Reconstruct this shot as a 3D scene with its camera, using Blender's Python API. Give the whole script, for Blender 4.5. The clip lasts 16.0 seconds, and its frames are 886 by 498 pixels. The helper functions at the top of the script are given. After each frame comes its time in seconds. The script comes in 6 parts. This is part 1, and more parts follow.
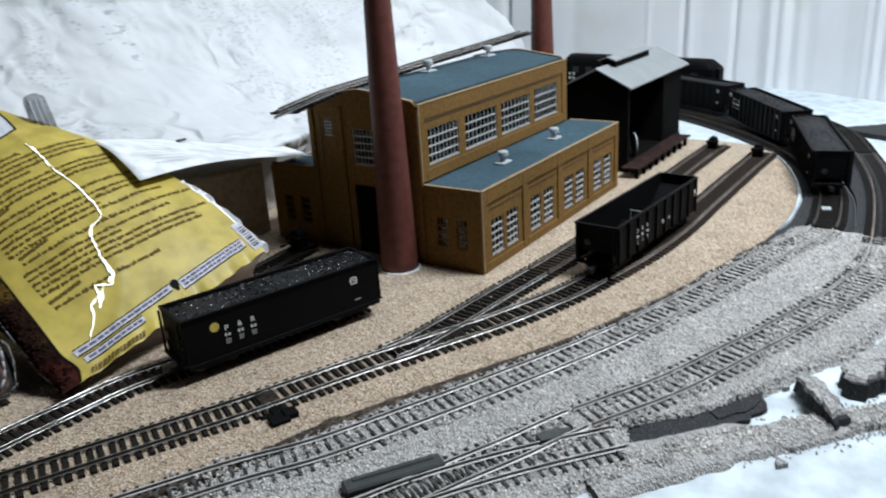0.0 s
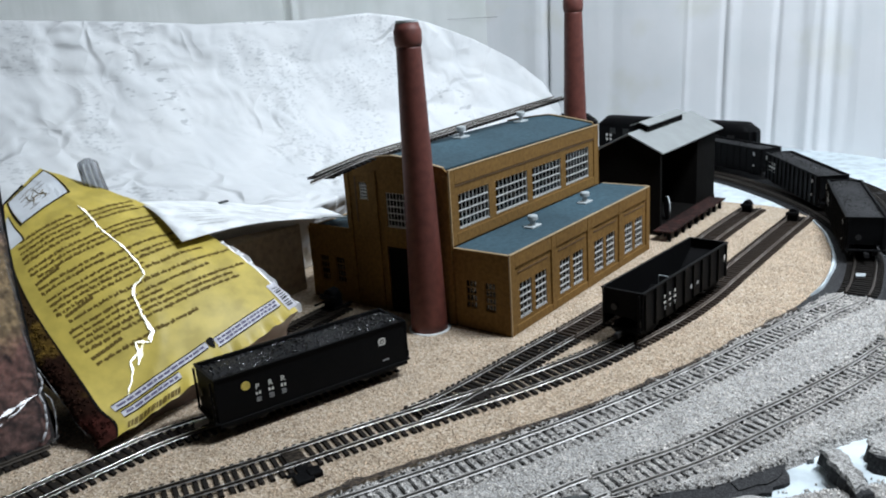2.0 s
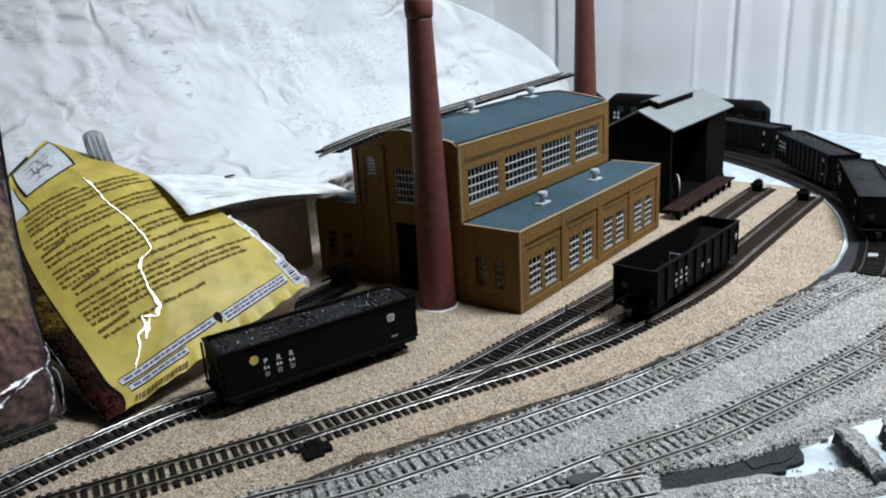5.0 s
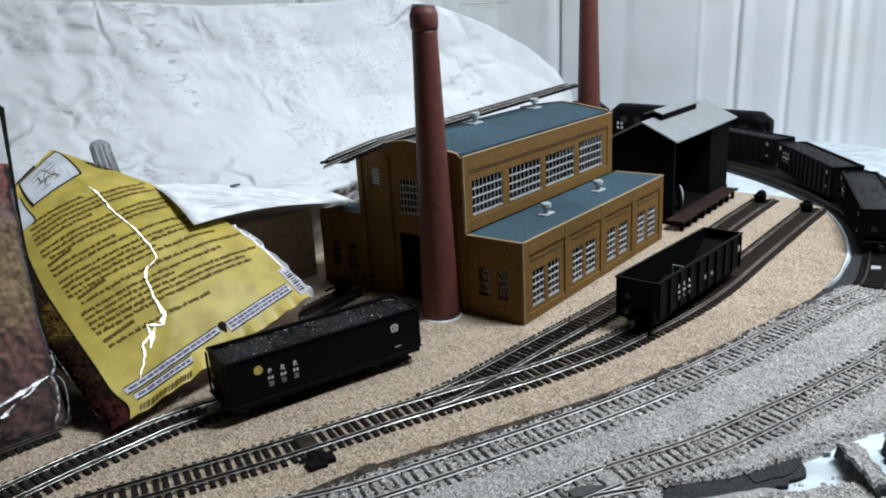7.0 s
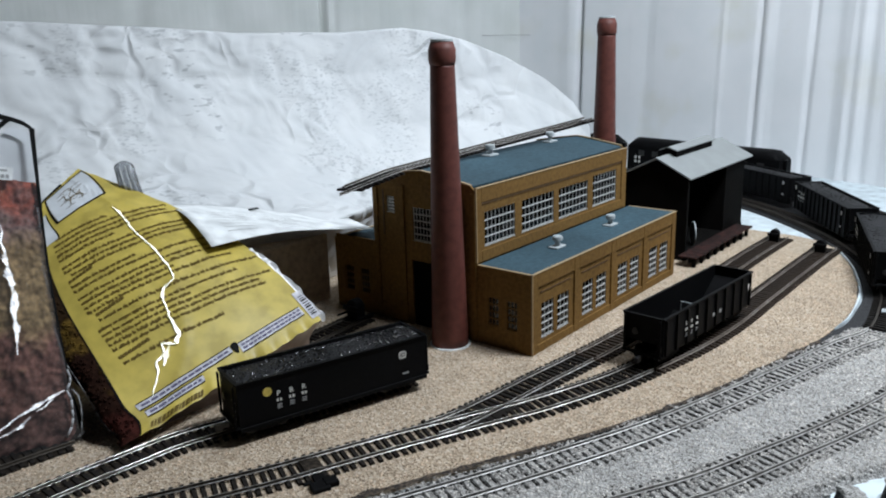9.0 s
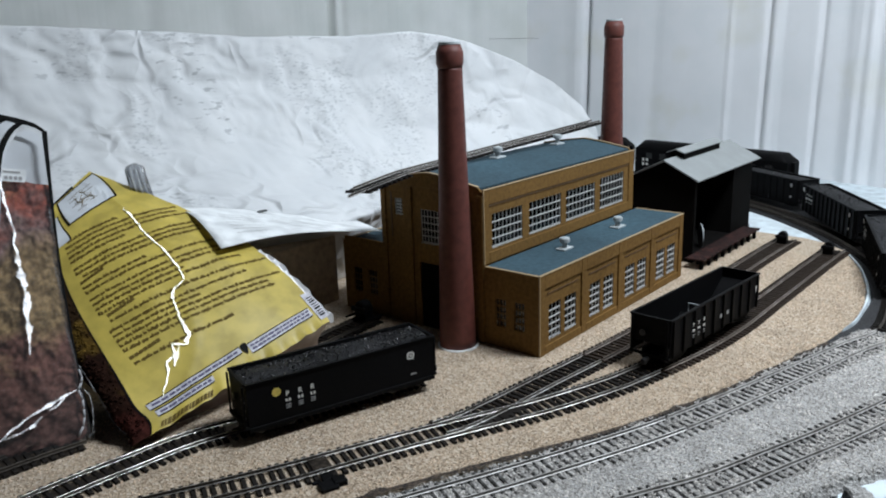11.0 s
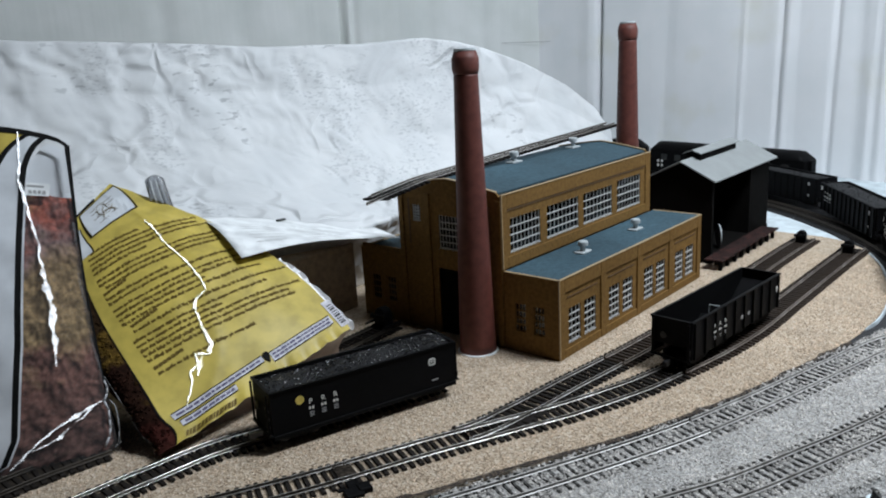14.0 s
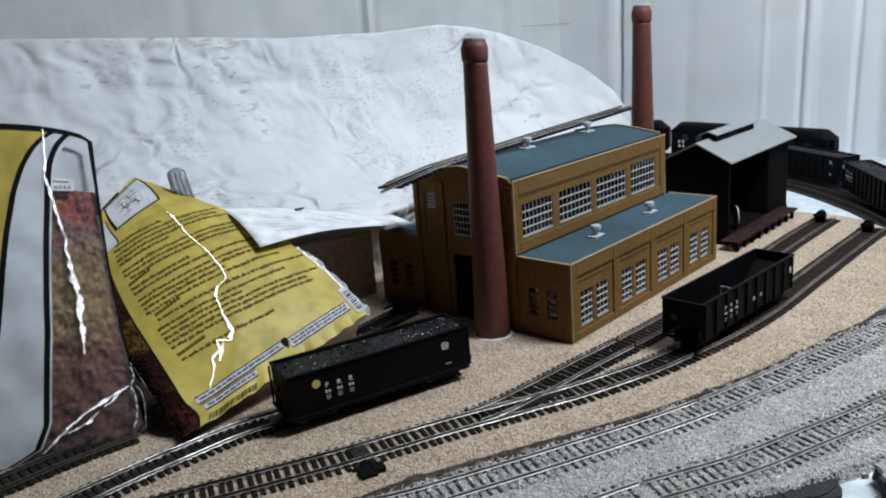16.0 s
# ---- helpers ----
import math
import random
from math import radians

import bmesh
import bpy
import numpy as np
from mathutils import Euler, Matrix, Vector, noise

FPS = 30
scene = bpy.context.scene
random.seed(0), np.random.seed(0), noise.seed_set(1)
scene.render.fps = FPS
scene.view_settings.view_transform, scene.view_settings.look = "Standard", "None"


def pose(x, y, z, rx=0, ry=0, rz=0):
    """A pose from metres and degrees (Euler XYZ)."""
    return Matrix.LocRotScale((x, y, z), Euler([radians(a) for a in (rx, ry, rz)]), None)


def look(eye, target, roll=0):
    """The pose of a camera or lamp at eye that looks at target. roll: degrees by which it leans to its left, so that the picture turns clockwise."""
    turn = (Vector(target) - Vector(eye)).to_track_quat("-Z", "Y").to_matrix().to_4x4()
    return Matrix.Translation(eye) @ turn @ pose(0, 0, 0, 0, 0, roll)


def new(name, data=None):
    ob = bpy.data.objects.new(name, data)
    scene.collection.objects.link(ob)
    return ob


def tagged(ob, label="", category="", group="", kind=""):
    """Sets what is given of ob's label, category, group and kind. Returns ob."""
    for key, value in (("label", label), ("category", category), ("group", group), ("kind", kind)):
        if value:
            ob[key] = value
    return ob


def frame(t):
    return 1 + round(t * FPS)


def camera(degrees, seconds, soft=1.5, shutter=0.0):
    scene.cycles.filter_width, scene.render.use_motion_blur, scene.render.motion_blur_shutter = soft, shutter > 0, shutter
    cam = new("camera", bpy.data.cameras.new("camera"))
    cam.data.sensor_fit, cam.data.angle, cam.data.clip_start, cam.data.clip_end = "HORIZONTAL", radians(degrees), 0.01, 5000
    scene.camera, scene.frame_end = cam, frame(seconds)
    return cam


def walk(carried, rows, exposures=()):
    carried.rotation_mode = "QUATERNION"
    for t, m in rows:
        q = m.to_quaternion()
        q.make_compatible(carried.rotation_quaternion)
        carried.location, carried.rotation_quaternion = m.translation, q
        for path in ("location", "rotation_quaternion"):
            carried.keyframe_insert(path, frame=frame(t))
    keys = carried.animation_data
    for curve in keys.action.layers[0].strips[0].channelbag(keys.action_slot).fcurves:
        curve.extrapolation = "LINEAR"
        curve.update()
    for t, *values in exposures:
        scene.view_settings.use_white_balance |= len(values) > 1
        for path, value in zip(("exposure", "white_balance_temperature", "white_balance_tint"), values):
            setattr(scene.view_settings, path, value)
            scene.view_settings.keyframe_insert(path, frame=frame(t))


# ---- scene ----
cam = camera(58.92, 16.0, soft=2.0, shutter=0.5)
PATH = [
    (0, (-0.47692, -0.29820, 0.23197), (-0.01710, 0.02605, 0.02359), -3.75),
    (0.5, (-0.47456, -0.30287, 0.23339), (-0.02632, 0.04518, 0.03861), -2.81),
    (1, (-0.47683, -0.30918, 0.23911), (-0.02884, 0.04488, 0.05486), -3.63),
    (1.5, (-0.48184, -0.31349, 0.24112), (-0.03294, 0.04509, 0.06818), -3.87),
    (2, (-0.47907, -0.31397, 0.24212), (-0.02646, 0.04256, 0.07471), -3.94),
    (2.5, (-0.47691, -0.31035, 0.24119), (-0.02562, 0.04566, 0.06916), -3.70),
    (3, (-0.47450, -0.30678, 0.23898), (-0.02513, 0.04938, 0.06230), -3.70),
    (3.5, (-0.47388, -0.30215, 0.23720), (-0.02983, 0.05463, 0.04873), -3.59),
    (4, (-0.47796, -0.30497, 0.23937), (-0.03479, 0.05418, 0.05334), -3.17),
    (4.2, (-0.47766, -0.30456, 0.23639), (-0.03088, 0.05044, 0.05102), -3.51),
    (6.5, (-0.48067, -0.30956, 0.24132), (-0.03323, 0.04889, 0.06440), -3.57),
    (7, (-0.47997, -0.30651, 0.24126), (-0.03220, 0.05158, 0.06441), -3.29),
    (7.5, (-0.48771, -0.30293, 0.23810), (-0.05615, 0.07541, 0.06310), -4.24),
    (8, (-0.48506, -0.30590, 0.24031), (-0.05511, 0.07215, 0.06082), -4.96),
    (8.5, (-0.47757, -0.30702, 0.24188), (-0.03778, 0.06097, 0.06533), -3.02),
    (9, (-0.48350, -0.31653, 0.24694), (-0.03973, 0.05520, 0.08921), -1.79),
    (11.5, (-0.48806, -0.31880, 0.24636), (-0.05007, 0.06144, 0.09282), -2.11),
    (12, (-0.49542, -0.31517, 0.24872), (-0.06572, 0.07492, 0.09646), -2.50),
    (12.5, (-0.49906, -0.31613, 0.24933), (-0.06758, 0.07307, 0.09988), -1.97),
    (13, (-0.49754, -0.31731, 0.24885), (-0.06429, 0.06931, 0.09781), -2.26),
    (13.5, (-0.49435, -0.31737, 0.25016), (-0.06269, 0.07034, 0.09733), -2.74),
    (14, (-0.48981, -0.31647, 0.24793), (-0.05514, 0.06849, 0.09672), -3.20),
    (14.5, (-0.49370, -0.31628, 0.24969), (-0.06965, 0.08132, 0.10104), -3.07),
    (15, (-0.49525, -0.32052, 0.24899), (-0.07554, 0.07765, 0.08994), -4.38),
    (15.5, (-0.49440, -0.32153, 0.25096), (-0.07306, 0.07556, 0.09350), -4.45),
    (16, (-0.48984, -0.33384, 0.25246), (-0.07291, 0.06612, 0.09062), -4.66),
]
walk(cam, [(t, look(eye, target, roll)) for t, eye, target, roll in PATH], [(0, 0.24), (4.2, 0.2), (6.5, 0.15), (9, 0.05), (11.5, 0.0), (16, 0.0)])

# ---- light ----
world = bpy.data.worlds.new("room_world")
scene.world = world
world.use_nodes = True
world.node_tree.nodes["Background"].inputs["Color"].default_value = (0.80, 0.88, 1.0, 1)
world.node_tree.nodes["Background"].inputs["Strength"].default_value = 0.25


def area_lamp(name, eye, target, sx, sy, watts, colour):
    lamp = bpy.data.lights.new(name, "AREA")
    lamp.shape, lamp.size, lamp.size_y, lamp.energy, lamp.color = "RECTANGLE", sx, sy, watts, colour
    ob = new(name, lamp)
    ob.matrix_world = look(eye, target)
    return ob


# unseen lamps: the main light, and one added to brighten hill and curtain
area_lamp("unseen_lamp", (0.21, -0.42, 0.95), (0.39, -0.12, 0.0), 0.40, 0.07, 14.6, (0.80, 0.878, 0.965))
area_lamp("unseen_lamp", (0.60, 0.10, 1.72), (0.60, 0.25, 0.0), 0.9, 0.05, 5.0, (0.80, 0.878, 0.965))

# ---- helpers of this place: lengths in millimetres ----
S = 0.001


def mesh_of(name, bm, material):
    me = bpy.data.meshes.new(name)
    bmesh.ops.recalc_face_normals(bm, faces=bm.faces)
    bm.transform(Matrix.Scale(S, 4))
    bm.to_mesh(me)
    bm.free()
    for m in material if isinstance(material, (list, tuple)) else [material]:
        me.materials.append(m)
    return me


def part(name, bm, material, parent, label="", smooth=False):
    """Links a bmesh in millimetres as one mesh object under a thing or a part."""
    me = mesh_of(name, bm, material) if isinstance(bm, bmesh.types.BMesh) else bm
    if smooth:
        me.polygons.foreach_set("use_smooth", [True] * len(me.polygons))
    ob = new(name, me)
    ob.parent = parent
    return tagged(ob, label)


def thing(name, label, category, at=(0, 0, 0), turn=0.0, group="", kind=""):
    ob = new(name)
    ob.empty_display_size = 0.01
    ob.matrix_basis = pose(at[0] * S, at[1] * S, at[2] * S, 0, 0, turn)
    return tagged(ob, label, category, group, kind)


def solid(name, bm, material, label, category, kind="", smooth=False, at=(0, 0, 0), turn=0.0, group=""):
    """One mesh that is a thing of its own."""
    ob = part(name, bm, material, None, "", smooth)
    ob.matrix_basis = pose(at[0] * S, at[1] * S, at[2] * S, 0, 0, turn)
    return tagged(ob, label, category, group, kind)


def box(bm, x0, x1, y0, y1, z0, z1, mat=0):
    v = [bm.verts.new((x, y, z)) for z in (z0, z1) for y in (y0, y1) for x in (x0, x1)]
    for q in ((0, 2, 3, 1), (4, 5, 7, 6), (0, 1, 5, 4), (2, 6, 7, 3), (0, 4, 6, 2), (1, 3, 7, 5)):
        bm.faces.new([v[i] for i in q]).material_index = mat
    return v


def bevelled(bm, width, segments=1):
    bmesh.ops.bevel(bm, geom=bm.edges[:], offset=width, segments=segments, affect="EDGES", profile=0.6)
    return bm


def boxed(x0, x1, y0, y1, z0, z1, bevel=0.0):
    bm = bmesh.new()
    box(bm, x0, x1, y0, y1, z0, z1)
    return bevelled(bm, bevel) if bevel else bm


def ring(bm, profile, seg=24, cx=0.0, cy=0.0, closed_top=True):
    """A turned body from (radius, z) pairs about an upright axis."""
    loops = [[bm.verts.new((cx + r * math.cos(2 * math.pi * i / seg), cy + r * math.sin(2 * math.pi * i / seg), z)) for i in range(seg)] for r, z in profile]
    for a, b in zip(loops, loops[1:]):
        for i in range(seg):
            bm.faces.new((a[i], a[(i + 1) % seg], b[(i + 1) % seg], b[i]))
    bm.faces.new(loops[0][::-1])
    if closed_top:
        bm.faces.new(loops[-1])
    return bm


def rod(bm, a, b, r, seg=8):
    """A round bar between two points."""
    a, b = Vector(a), Vector(b)
    q = (b - a).to_track_quat("Z", "Y").to_matrix()
    ends = [[bm.verts.new(p + q @ Vector((r * math.cos(2 * math.pi * i / seg), r * math.sin(2 * math.pi * i / seg), 0))) for i in range(seg)] for p in (a, b)]
    for i in range(seg):
        bm.faces.new((ends[0][i], ends[0][(i + 1) % seg], ends[1][(i + 1) % seg], ends[1][i]))
    bm.faces.new(ends[0][::-1])
    bm.faces.new(ends[1])
    return bm


def prism(bm, outline, place, thick):
    """A plate with the given outline; place(u, v, w) gives the point, w runs 0 to thick."""
    lo = [bm.verts.new(place(u, v, 0)) for u, v in outline]
    hi = [bm.verts.new(place(u, v, thick)) for u, v in outline]
    n = len(outline)
    bm.faces.new(lo[::-1])
    bm.faces.new(hi)
    for i in range(n):
        bm.faces.new((lo[i], lo[(i + 1) % n], hi[(i + 1) % n], hi[i]))
    return bm


def holed(bm, us, vs, holes, place, thick):
    """A wall plate with real openings: us, vs bound it, holes are (u0, u1, v0, v1)."""
    us = sorted({*us, *(u for h in holes for u in h[:2])})
    vs = sorted({*vs, *(v for h in holes for v in h[2:])})
    verts = {}

    def vert(i, j, w):
        if (i, j, w) not in verts:
            verts[i, j, w] = bm.verts.new(place(us[i], vs[j], w * thick))
        return verts[i, j, w]

    def full(i, j):
        if not (0 <= i < len(us) - 1 and 0 <= j < len(vs) - 1):
            return False
        u, v = (us[i] + us[i + 1]) / 2, (vs[j] + vs[j + 1]) / 2
        return not any(h[0] < u < h[1] and h[2] < v < h[3] for h in holes)

    for i in range(len(us) - 1):
        for j in range(len(vs) - 1):
            if not full(i, j):
                continue
            for w in (0, 1):
                bm.faces.new([vert(i + a, j + b, w) for a, b in ((0, 0), (1, 0), (1, 1), (0, 1))])
            for di, dj, e in ((-1, 0, ((0, 0), (0, 1))), (1, 0, ((1, 0), (1, 1))), (0, -1, ((0, 0), (1, 0))), (0, 1, ((0, 1), (1, 1)))):
                if not full(i + di, j + dj):
                    (a, b), (c, d) = e
                    bm.faces.new((vert(i + a, j + b, 0), vert(i + c, j + d, 0), vert(i + c, j + d, 1), vert(i + a, j + b, 1)))
    return bm


def spline(points, step):
    """Even steps along a smooth line through the points: places and headings."""
    p = np.array(points, float)
    p = np.vstack([2 * p[0] - p[1], p, 2 * p[-1] - p[-2]])
    fine = []
    for a, b, c, d in zip(p, p[1:], p[2:], p[3:]):
        for s in np.linspace(0, 1, 40, endpoint=False):
            fine.append(0.5 * (2 * b + (c - a) * s + (2 * a - 5 * b + 4 * c - d) * s**2 + (3 * b - a - 3 * c + d) * s**3))
    fine = np.array(fine + [p[-2]])
    run = np.r_[0, np.cumsum(np.linalg.norm(np.diff(fine, axis=0), axis=1))]
    at = np.arange(0, run[-1], step)
    xy = np.stack([np.interp(at, run, fine[:, k]) for k in range(2)], 1)
    d = np.gradient(xy, axis=0)
    return xy, d / np.linalg.norm(d, axis=1)[:, None]


def sweep(bm, xy, d, profile, close=True, second=()):
    """Sweeps a profile of (offset to the left, z) along a line; the sides named in second take the second material."""
    loops = []
    for (x, y), (dx, dy) in zip(xy, d):
        loops.append([bm.verts.new((x - dy * o, y + dx * o, z)) for o, z in profile])
    n = len(profile)
    for a, b in zip(loops, loops[1:]):
        for i in range(n if close else n - 1):
            bm.faces.new((a[i], a[(i + 1) % n], b[(i + 1) % n], b[i])).material_index = 1 if i in second else 0
    if close:
        bm.faces.new(loops[0][::-1])
        bm.faces.new(loops[-1])
    return bm


# ---- materials ----
def material(name, colour, rough=0.6, metal=0.0, spots=None, scale=400.0, bump=0.0, bump_scale=None, spec=0.5, coat=0.0, coat_rough=0.06, cells=False, mix=(0.35, 0.65), stain=0.0, island=0.0):
    """A procedural surface: a base colour, a second colour in grain or cells, broad stains and a fine relief."""
    m = bpy.data.materials.new(name)
    m.use_nodes = True
    n, k = m.node_tree.nodes, m.node_tree.links
    b = n["Principled BSDF"]
    b.inputs["Roughness"].default_value = rough
    b.inputs["Metallic"].default_value = metal
    b.inputs["Specular IOR Level"].default_value = spec
    b.inputs["Coat Weight"].default_value = coat
    b.inputs["Coat Roughness"].default_value = coat_rough
    co = n.new("ShaderNodeTexCoord")
    if cells:
        t = n.new("ShaderNodeTexVoronoi")
        out = t.outputs["Color"]
    else:
        t = n.new("ShaderNodeTexNoise")
        t.inputs["Detail"].default_value = 5.0
        out = t.outputs["Fac"]
    t.inputs["Scale"].default_value = scale
    k.new(co.outputs["Object"], t.inputs["Vector"])
    ramp = n.new("ShaderNodeValToRGB")
    tones = spots or [tuple(c * 0.82 for c in colour), tuple(min(1, c * 1.15) for c in colour)]
    cols = [tones[0], colour, tones[1]] if len(tones) == 2 else tones
    el = ramp.color_ramp.elements
    while len(el) < len(cols):
        el.new(0.5)
    for i, c in enumerate(cols):
        el[i].position = mix[0] + (mix[1] - mix[0]) * i / (len(cols) - 1)
        el[i].color = (*c, 1)
    k.new(out, ramp.inputs["Fac"])
    col = ramp.outputs["Color"]
    if stain:
        big = n.new("ShaderNodeTexNoise")
        big.inputs["Scale"].default_value = scale / 22
        big.inputs["Detail"].default_value = 6.0
        k.new(co.outputs["Object"], big.inputs["Vector"])
        rr = n.new("ShaderNodeMapRange")
        rr.inputs["From Min"].default_value, rr.inputs["From Max"].default_value = 0.35, 0.7
        rr.inputs["To Min"].default_value, rr.inputs["To Max"].default_value = 1.0 - stain, 1.0
        k.new(big.outputs["Fac"], rr.inputs["Value"])
        mul = n.new("ShaderNodeMix")
        mul.data_type, mul.blend_type = "RGBA", "MULTIPLY"
        mul.inputs["Factor"].default_value = 1.0
        k.new(col, mul.inputs["A"])
        k.new(rr.outputs["Result"], mul.inputs["B"])
        col = mul.outputs["Result"]
        rm = n.new("ShaderNodeMapRange")
        rm.inputs["To Min"].default_value, rm.inputs["To Max"].default_value = max(0.05, rough - 0.12), min(1.0, rough + 0.12)
        k.new(big.outputs["Fac"], rm.inputs["Value"])
        k.new(rm.outputs["Result"], b.inputs["Roughness"])
    if island:
        geo = n.new("ShaderNodeNewGeometry")
        vr = n.new("ShaderNodeMapRange")
        vr.inputs["To Min"].default_value, vr.inputs["To Max"].default_value = 1.0 - island, 1.0 + island
        k.new(geo.outputs["Random Per Island"], vr.inputs["Value"])
        mul = n.new("ShaderNodeMix")
        mul.data_type, mul.blend_type = "RGBA", "MULTIPLY"
        mul.inputs["Factor"].default_value = 1.0
        k.new(col, mul.inputs["A"])
        k.new(vr.outputs["Result"], mul.inputs["B"])
        col = mul.outputs["Result"]
    k.new(col, b.inputs["Base Color"])
    if bump:
        t2 = t
        if bump_scale:
            t2 = n.new("ShaderNodeTexNoise")
            t2.inputs["Scale"].default_value = bump_scale
            t2.inputs["Detail"].default_value = 6.0
            k.new(co.outputs["Object"], t2.inputs["Vector"])
        bp = n.new("ShaderNodeBump")
        bp.inputs["Strength"].default_value = bump
        bp.inputs["Distance"].default_value = 0.001
        k.new(t2.outputs["Distance" if (cells and not bump_scale) else "Fac"], bp.inputs["Height"])
        k.new(bp.outputs["Normal"], b.inputs["Normal"])
    return m


def plain(name, colour, rough=0.5, **more):
    return material(name, colour, rough, **more)


M_TAN = material("tan_granules", (0.46, 0.36, 0.25), 0.95, spots=[(0.28, 0.20, 0.13), (0.46, 0.36, 0.255), (0.55, 0.445, 0.335), (0.66, 0.565, 0.455)], scale=620, cells=True, bump=0.9, mix=(0.05, 0.95), stain=0.18)
M_GREY = material("grey_ballast", (0.3, 0.3, 0.3), 0.95, spots=[(0.19, 0.181, 0.17), (0.38, 0.366, 0.347), (0.49, 0.475, 0.452), (0.62, 0.605, 0.582)], scale=820, cells=True, bump=1.0, mix=(0.05, 0.95), stain=0.2)
M_FOAM = material("white_foam_board", (0.58, 0.65, 0.68), 0.75, scale=60, bump=0.1, bump_scale=900, stain=0.02)
M_CORK = material("black_cork_roadbed", (0.022, 0.022, 0.024), 0.9, scale=700, bump=0.8, stain=0.3, spots=[(0.012, 0.012, 0.013), (0.05, 0.05, 0.052)])
M_TIE = material("dark_plastic_tie", (0.013, 0.010, 0.008), 0.7, scale=900, bump=0.2, stain=0.3, spec=0.2)
# the dark tie again, browned by grazing light put into its colour
M_TIE_LIT = material("lit_plastic_tie", (0.036, 0.025, 0.018), 0.75, scale=700, bump=0.2, stain=0.35, spec=0.2)
M_TIE_DUSTY = material("dusty_plastic_tie", colour=(0.048, 0.046, 0.043), rough=0.85, spec=0.1, scale=300, bump=0.3, spots=[(0.03, 0.028, 0.026), (0.13, 0.127, 0.122)], stain=0.4)
M_RAIL = material("nickel_silver_rail", (0.58, 0.55, 0.51), 0.29, metal=1.0, scale=160, stain=0.4, spots=[(0.44, 0.405, 0.36), (0.92, 0.89, 0.86)])
M_WEB = material("tarnished_rail_web", (0.10, 0.085, 0.07), 0.5, metal=0.6, scale=300, stain=0.4)
M_WEB_DUSTY = material("dusty_rail_web", (0.27, 0.255, 0.24), 0.7, metal=0.3, scale=300, stain=0.4)
M_DIRT = material("dark_track_dirt", (0.035, 0.028, 0.022), 0.95, scale=500, bump=0.6, spots=[(0.018, 0.014, 0.011), (0.075, 0.06, 0.045)], stain=0.4, spec=0.1)
M_RAIL_WORN = material("brown_weathered_rail", (0.25, 0.20, 0.165), 0.6, metal=0.3, scale=120, stain=0.4, spots=[(0.17, 0.135, 0.11), (0.40, 0.36, 0.32)])
M_RAIL_DULL = material("weathered_rail", (0.66, 0.64, 0.61), 0.5, metal=0.25, spec=0.4, scale=90, stain=0.4, spots=[(0.50, 0.475, 0.44), (0.86, 0.84, 0.81)])
# dusty rail; its matt colour also paints in the missing gleam
M_RAIL_GLEAMLESS = material("dusty_gleamless_rail", (0.54, 0.52, 0.49), 0.7, scale=140, stain=0.4, spots=[(0.36, 0.34, 0.315), (0.66, 0.64, 0.61)], spec=0.3)
M_BRICK = material("ochre_brick_plastic", (0.205, 0.114, 0.035), 0.75, spec=0.12, scale=300, bump=0.25, bump_scale=1600, stain=0.2)
M_TRIM = material("pale_edge_trim", (0.40, 0.285, 0.155), 0.6, scale=500, stain=0.15)
M_DARKBRICK = material("dark_panel_line", (0.115, 0.06, 0.02), 0.7, scale=400, stain=0.2)
M_ROOF = material("slate_blue_roofing", (0.047, 0.088, 0.112), 0.8, spec=0.2, scale=260, bump=0.12, bump_scale=1800, stain=0.3)
M_WINDOW = material("white_window_plastic", (0.55, 0.55, 0.535), 0.5, scale=600, stain=0.1)
M_FOLDBROWN = material("brownish_film", (0.26, 0.19, 0.155), 0.35, scale=90, bump=0.25, bump_scale=120, stain=0.3, coat=0.3, coat_rough=0.2)
M_VENT = material("pale_grey_plastic", (0.45, 0.49, 0.50), 0.5, scale=500, stain=0.2)
M_STACK = material("oxide_red_plastic", (0.122, 0.038, 0.029), 0.55, spec=0.3, scale=160, bump=0.08, bump_scale=1400, stain=0.12)
M_BLACK = material("black_car_plastic", (0.005, 0.005, 0.0055), 0.55, scale=500, bump=0.1, stain=0.35, spec=0.07)
M_STEEL = material("blackened_steel", (0.05, 0.05, 0.05), 0.4, metal=0.7, scale=500, stain=0.3)
M_HARDWARE = material("worn_grey_metal", (0.07, 0.07, 0.072), 0.35, metal=0.7, scale=700, stain=0.4)
M_COAL = material("coal_lumps", (0.007, 0.007, 0.008), 0.22, scale=900, bump=0.3, bump_scale=2500, island=0.5, spec=0.9)
M_COALBED = material("coal_dust", (0.006, 0.006, 0.007), 0.6, scale=500, bump=0.9, bump_scale=700, spec=0.3)
M_LETTER = plain("white_lettering", (0.75, 0.74, 0.70), 0.6, scale=800)
M_YELLOWDOT = plain("yellow_paint", (0.60, 0.46, 0.10), 0.6, scale=800)
M_SHEDROOF = material("grey_metal_roofing", (0.26, 0.275, 0.272), 0.7, scale=60, stain=0.08, spots=[(0.25, 0.262, 0.26), (0.275, 0.29, 0.287)], spec=0.3)
M_SHED = material("black_shed_boards", (0.0055, 0.005, 0.0045), 0.85, spec=0.06, scale=350, bump=0.25, bump_scale=1200, stain=0.3)
M_RUST = material("rusty_dock_boards", (0.028, 0.012, 0.010), 0.85, scale=300, bump=0.3, bump_scale=1400, spots=[(0.010, 0.006, 0.005), (0.085, 0.03, 0.024)], stain=0.5, spec=0.2)
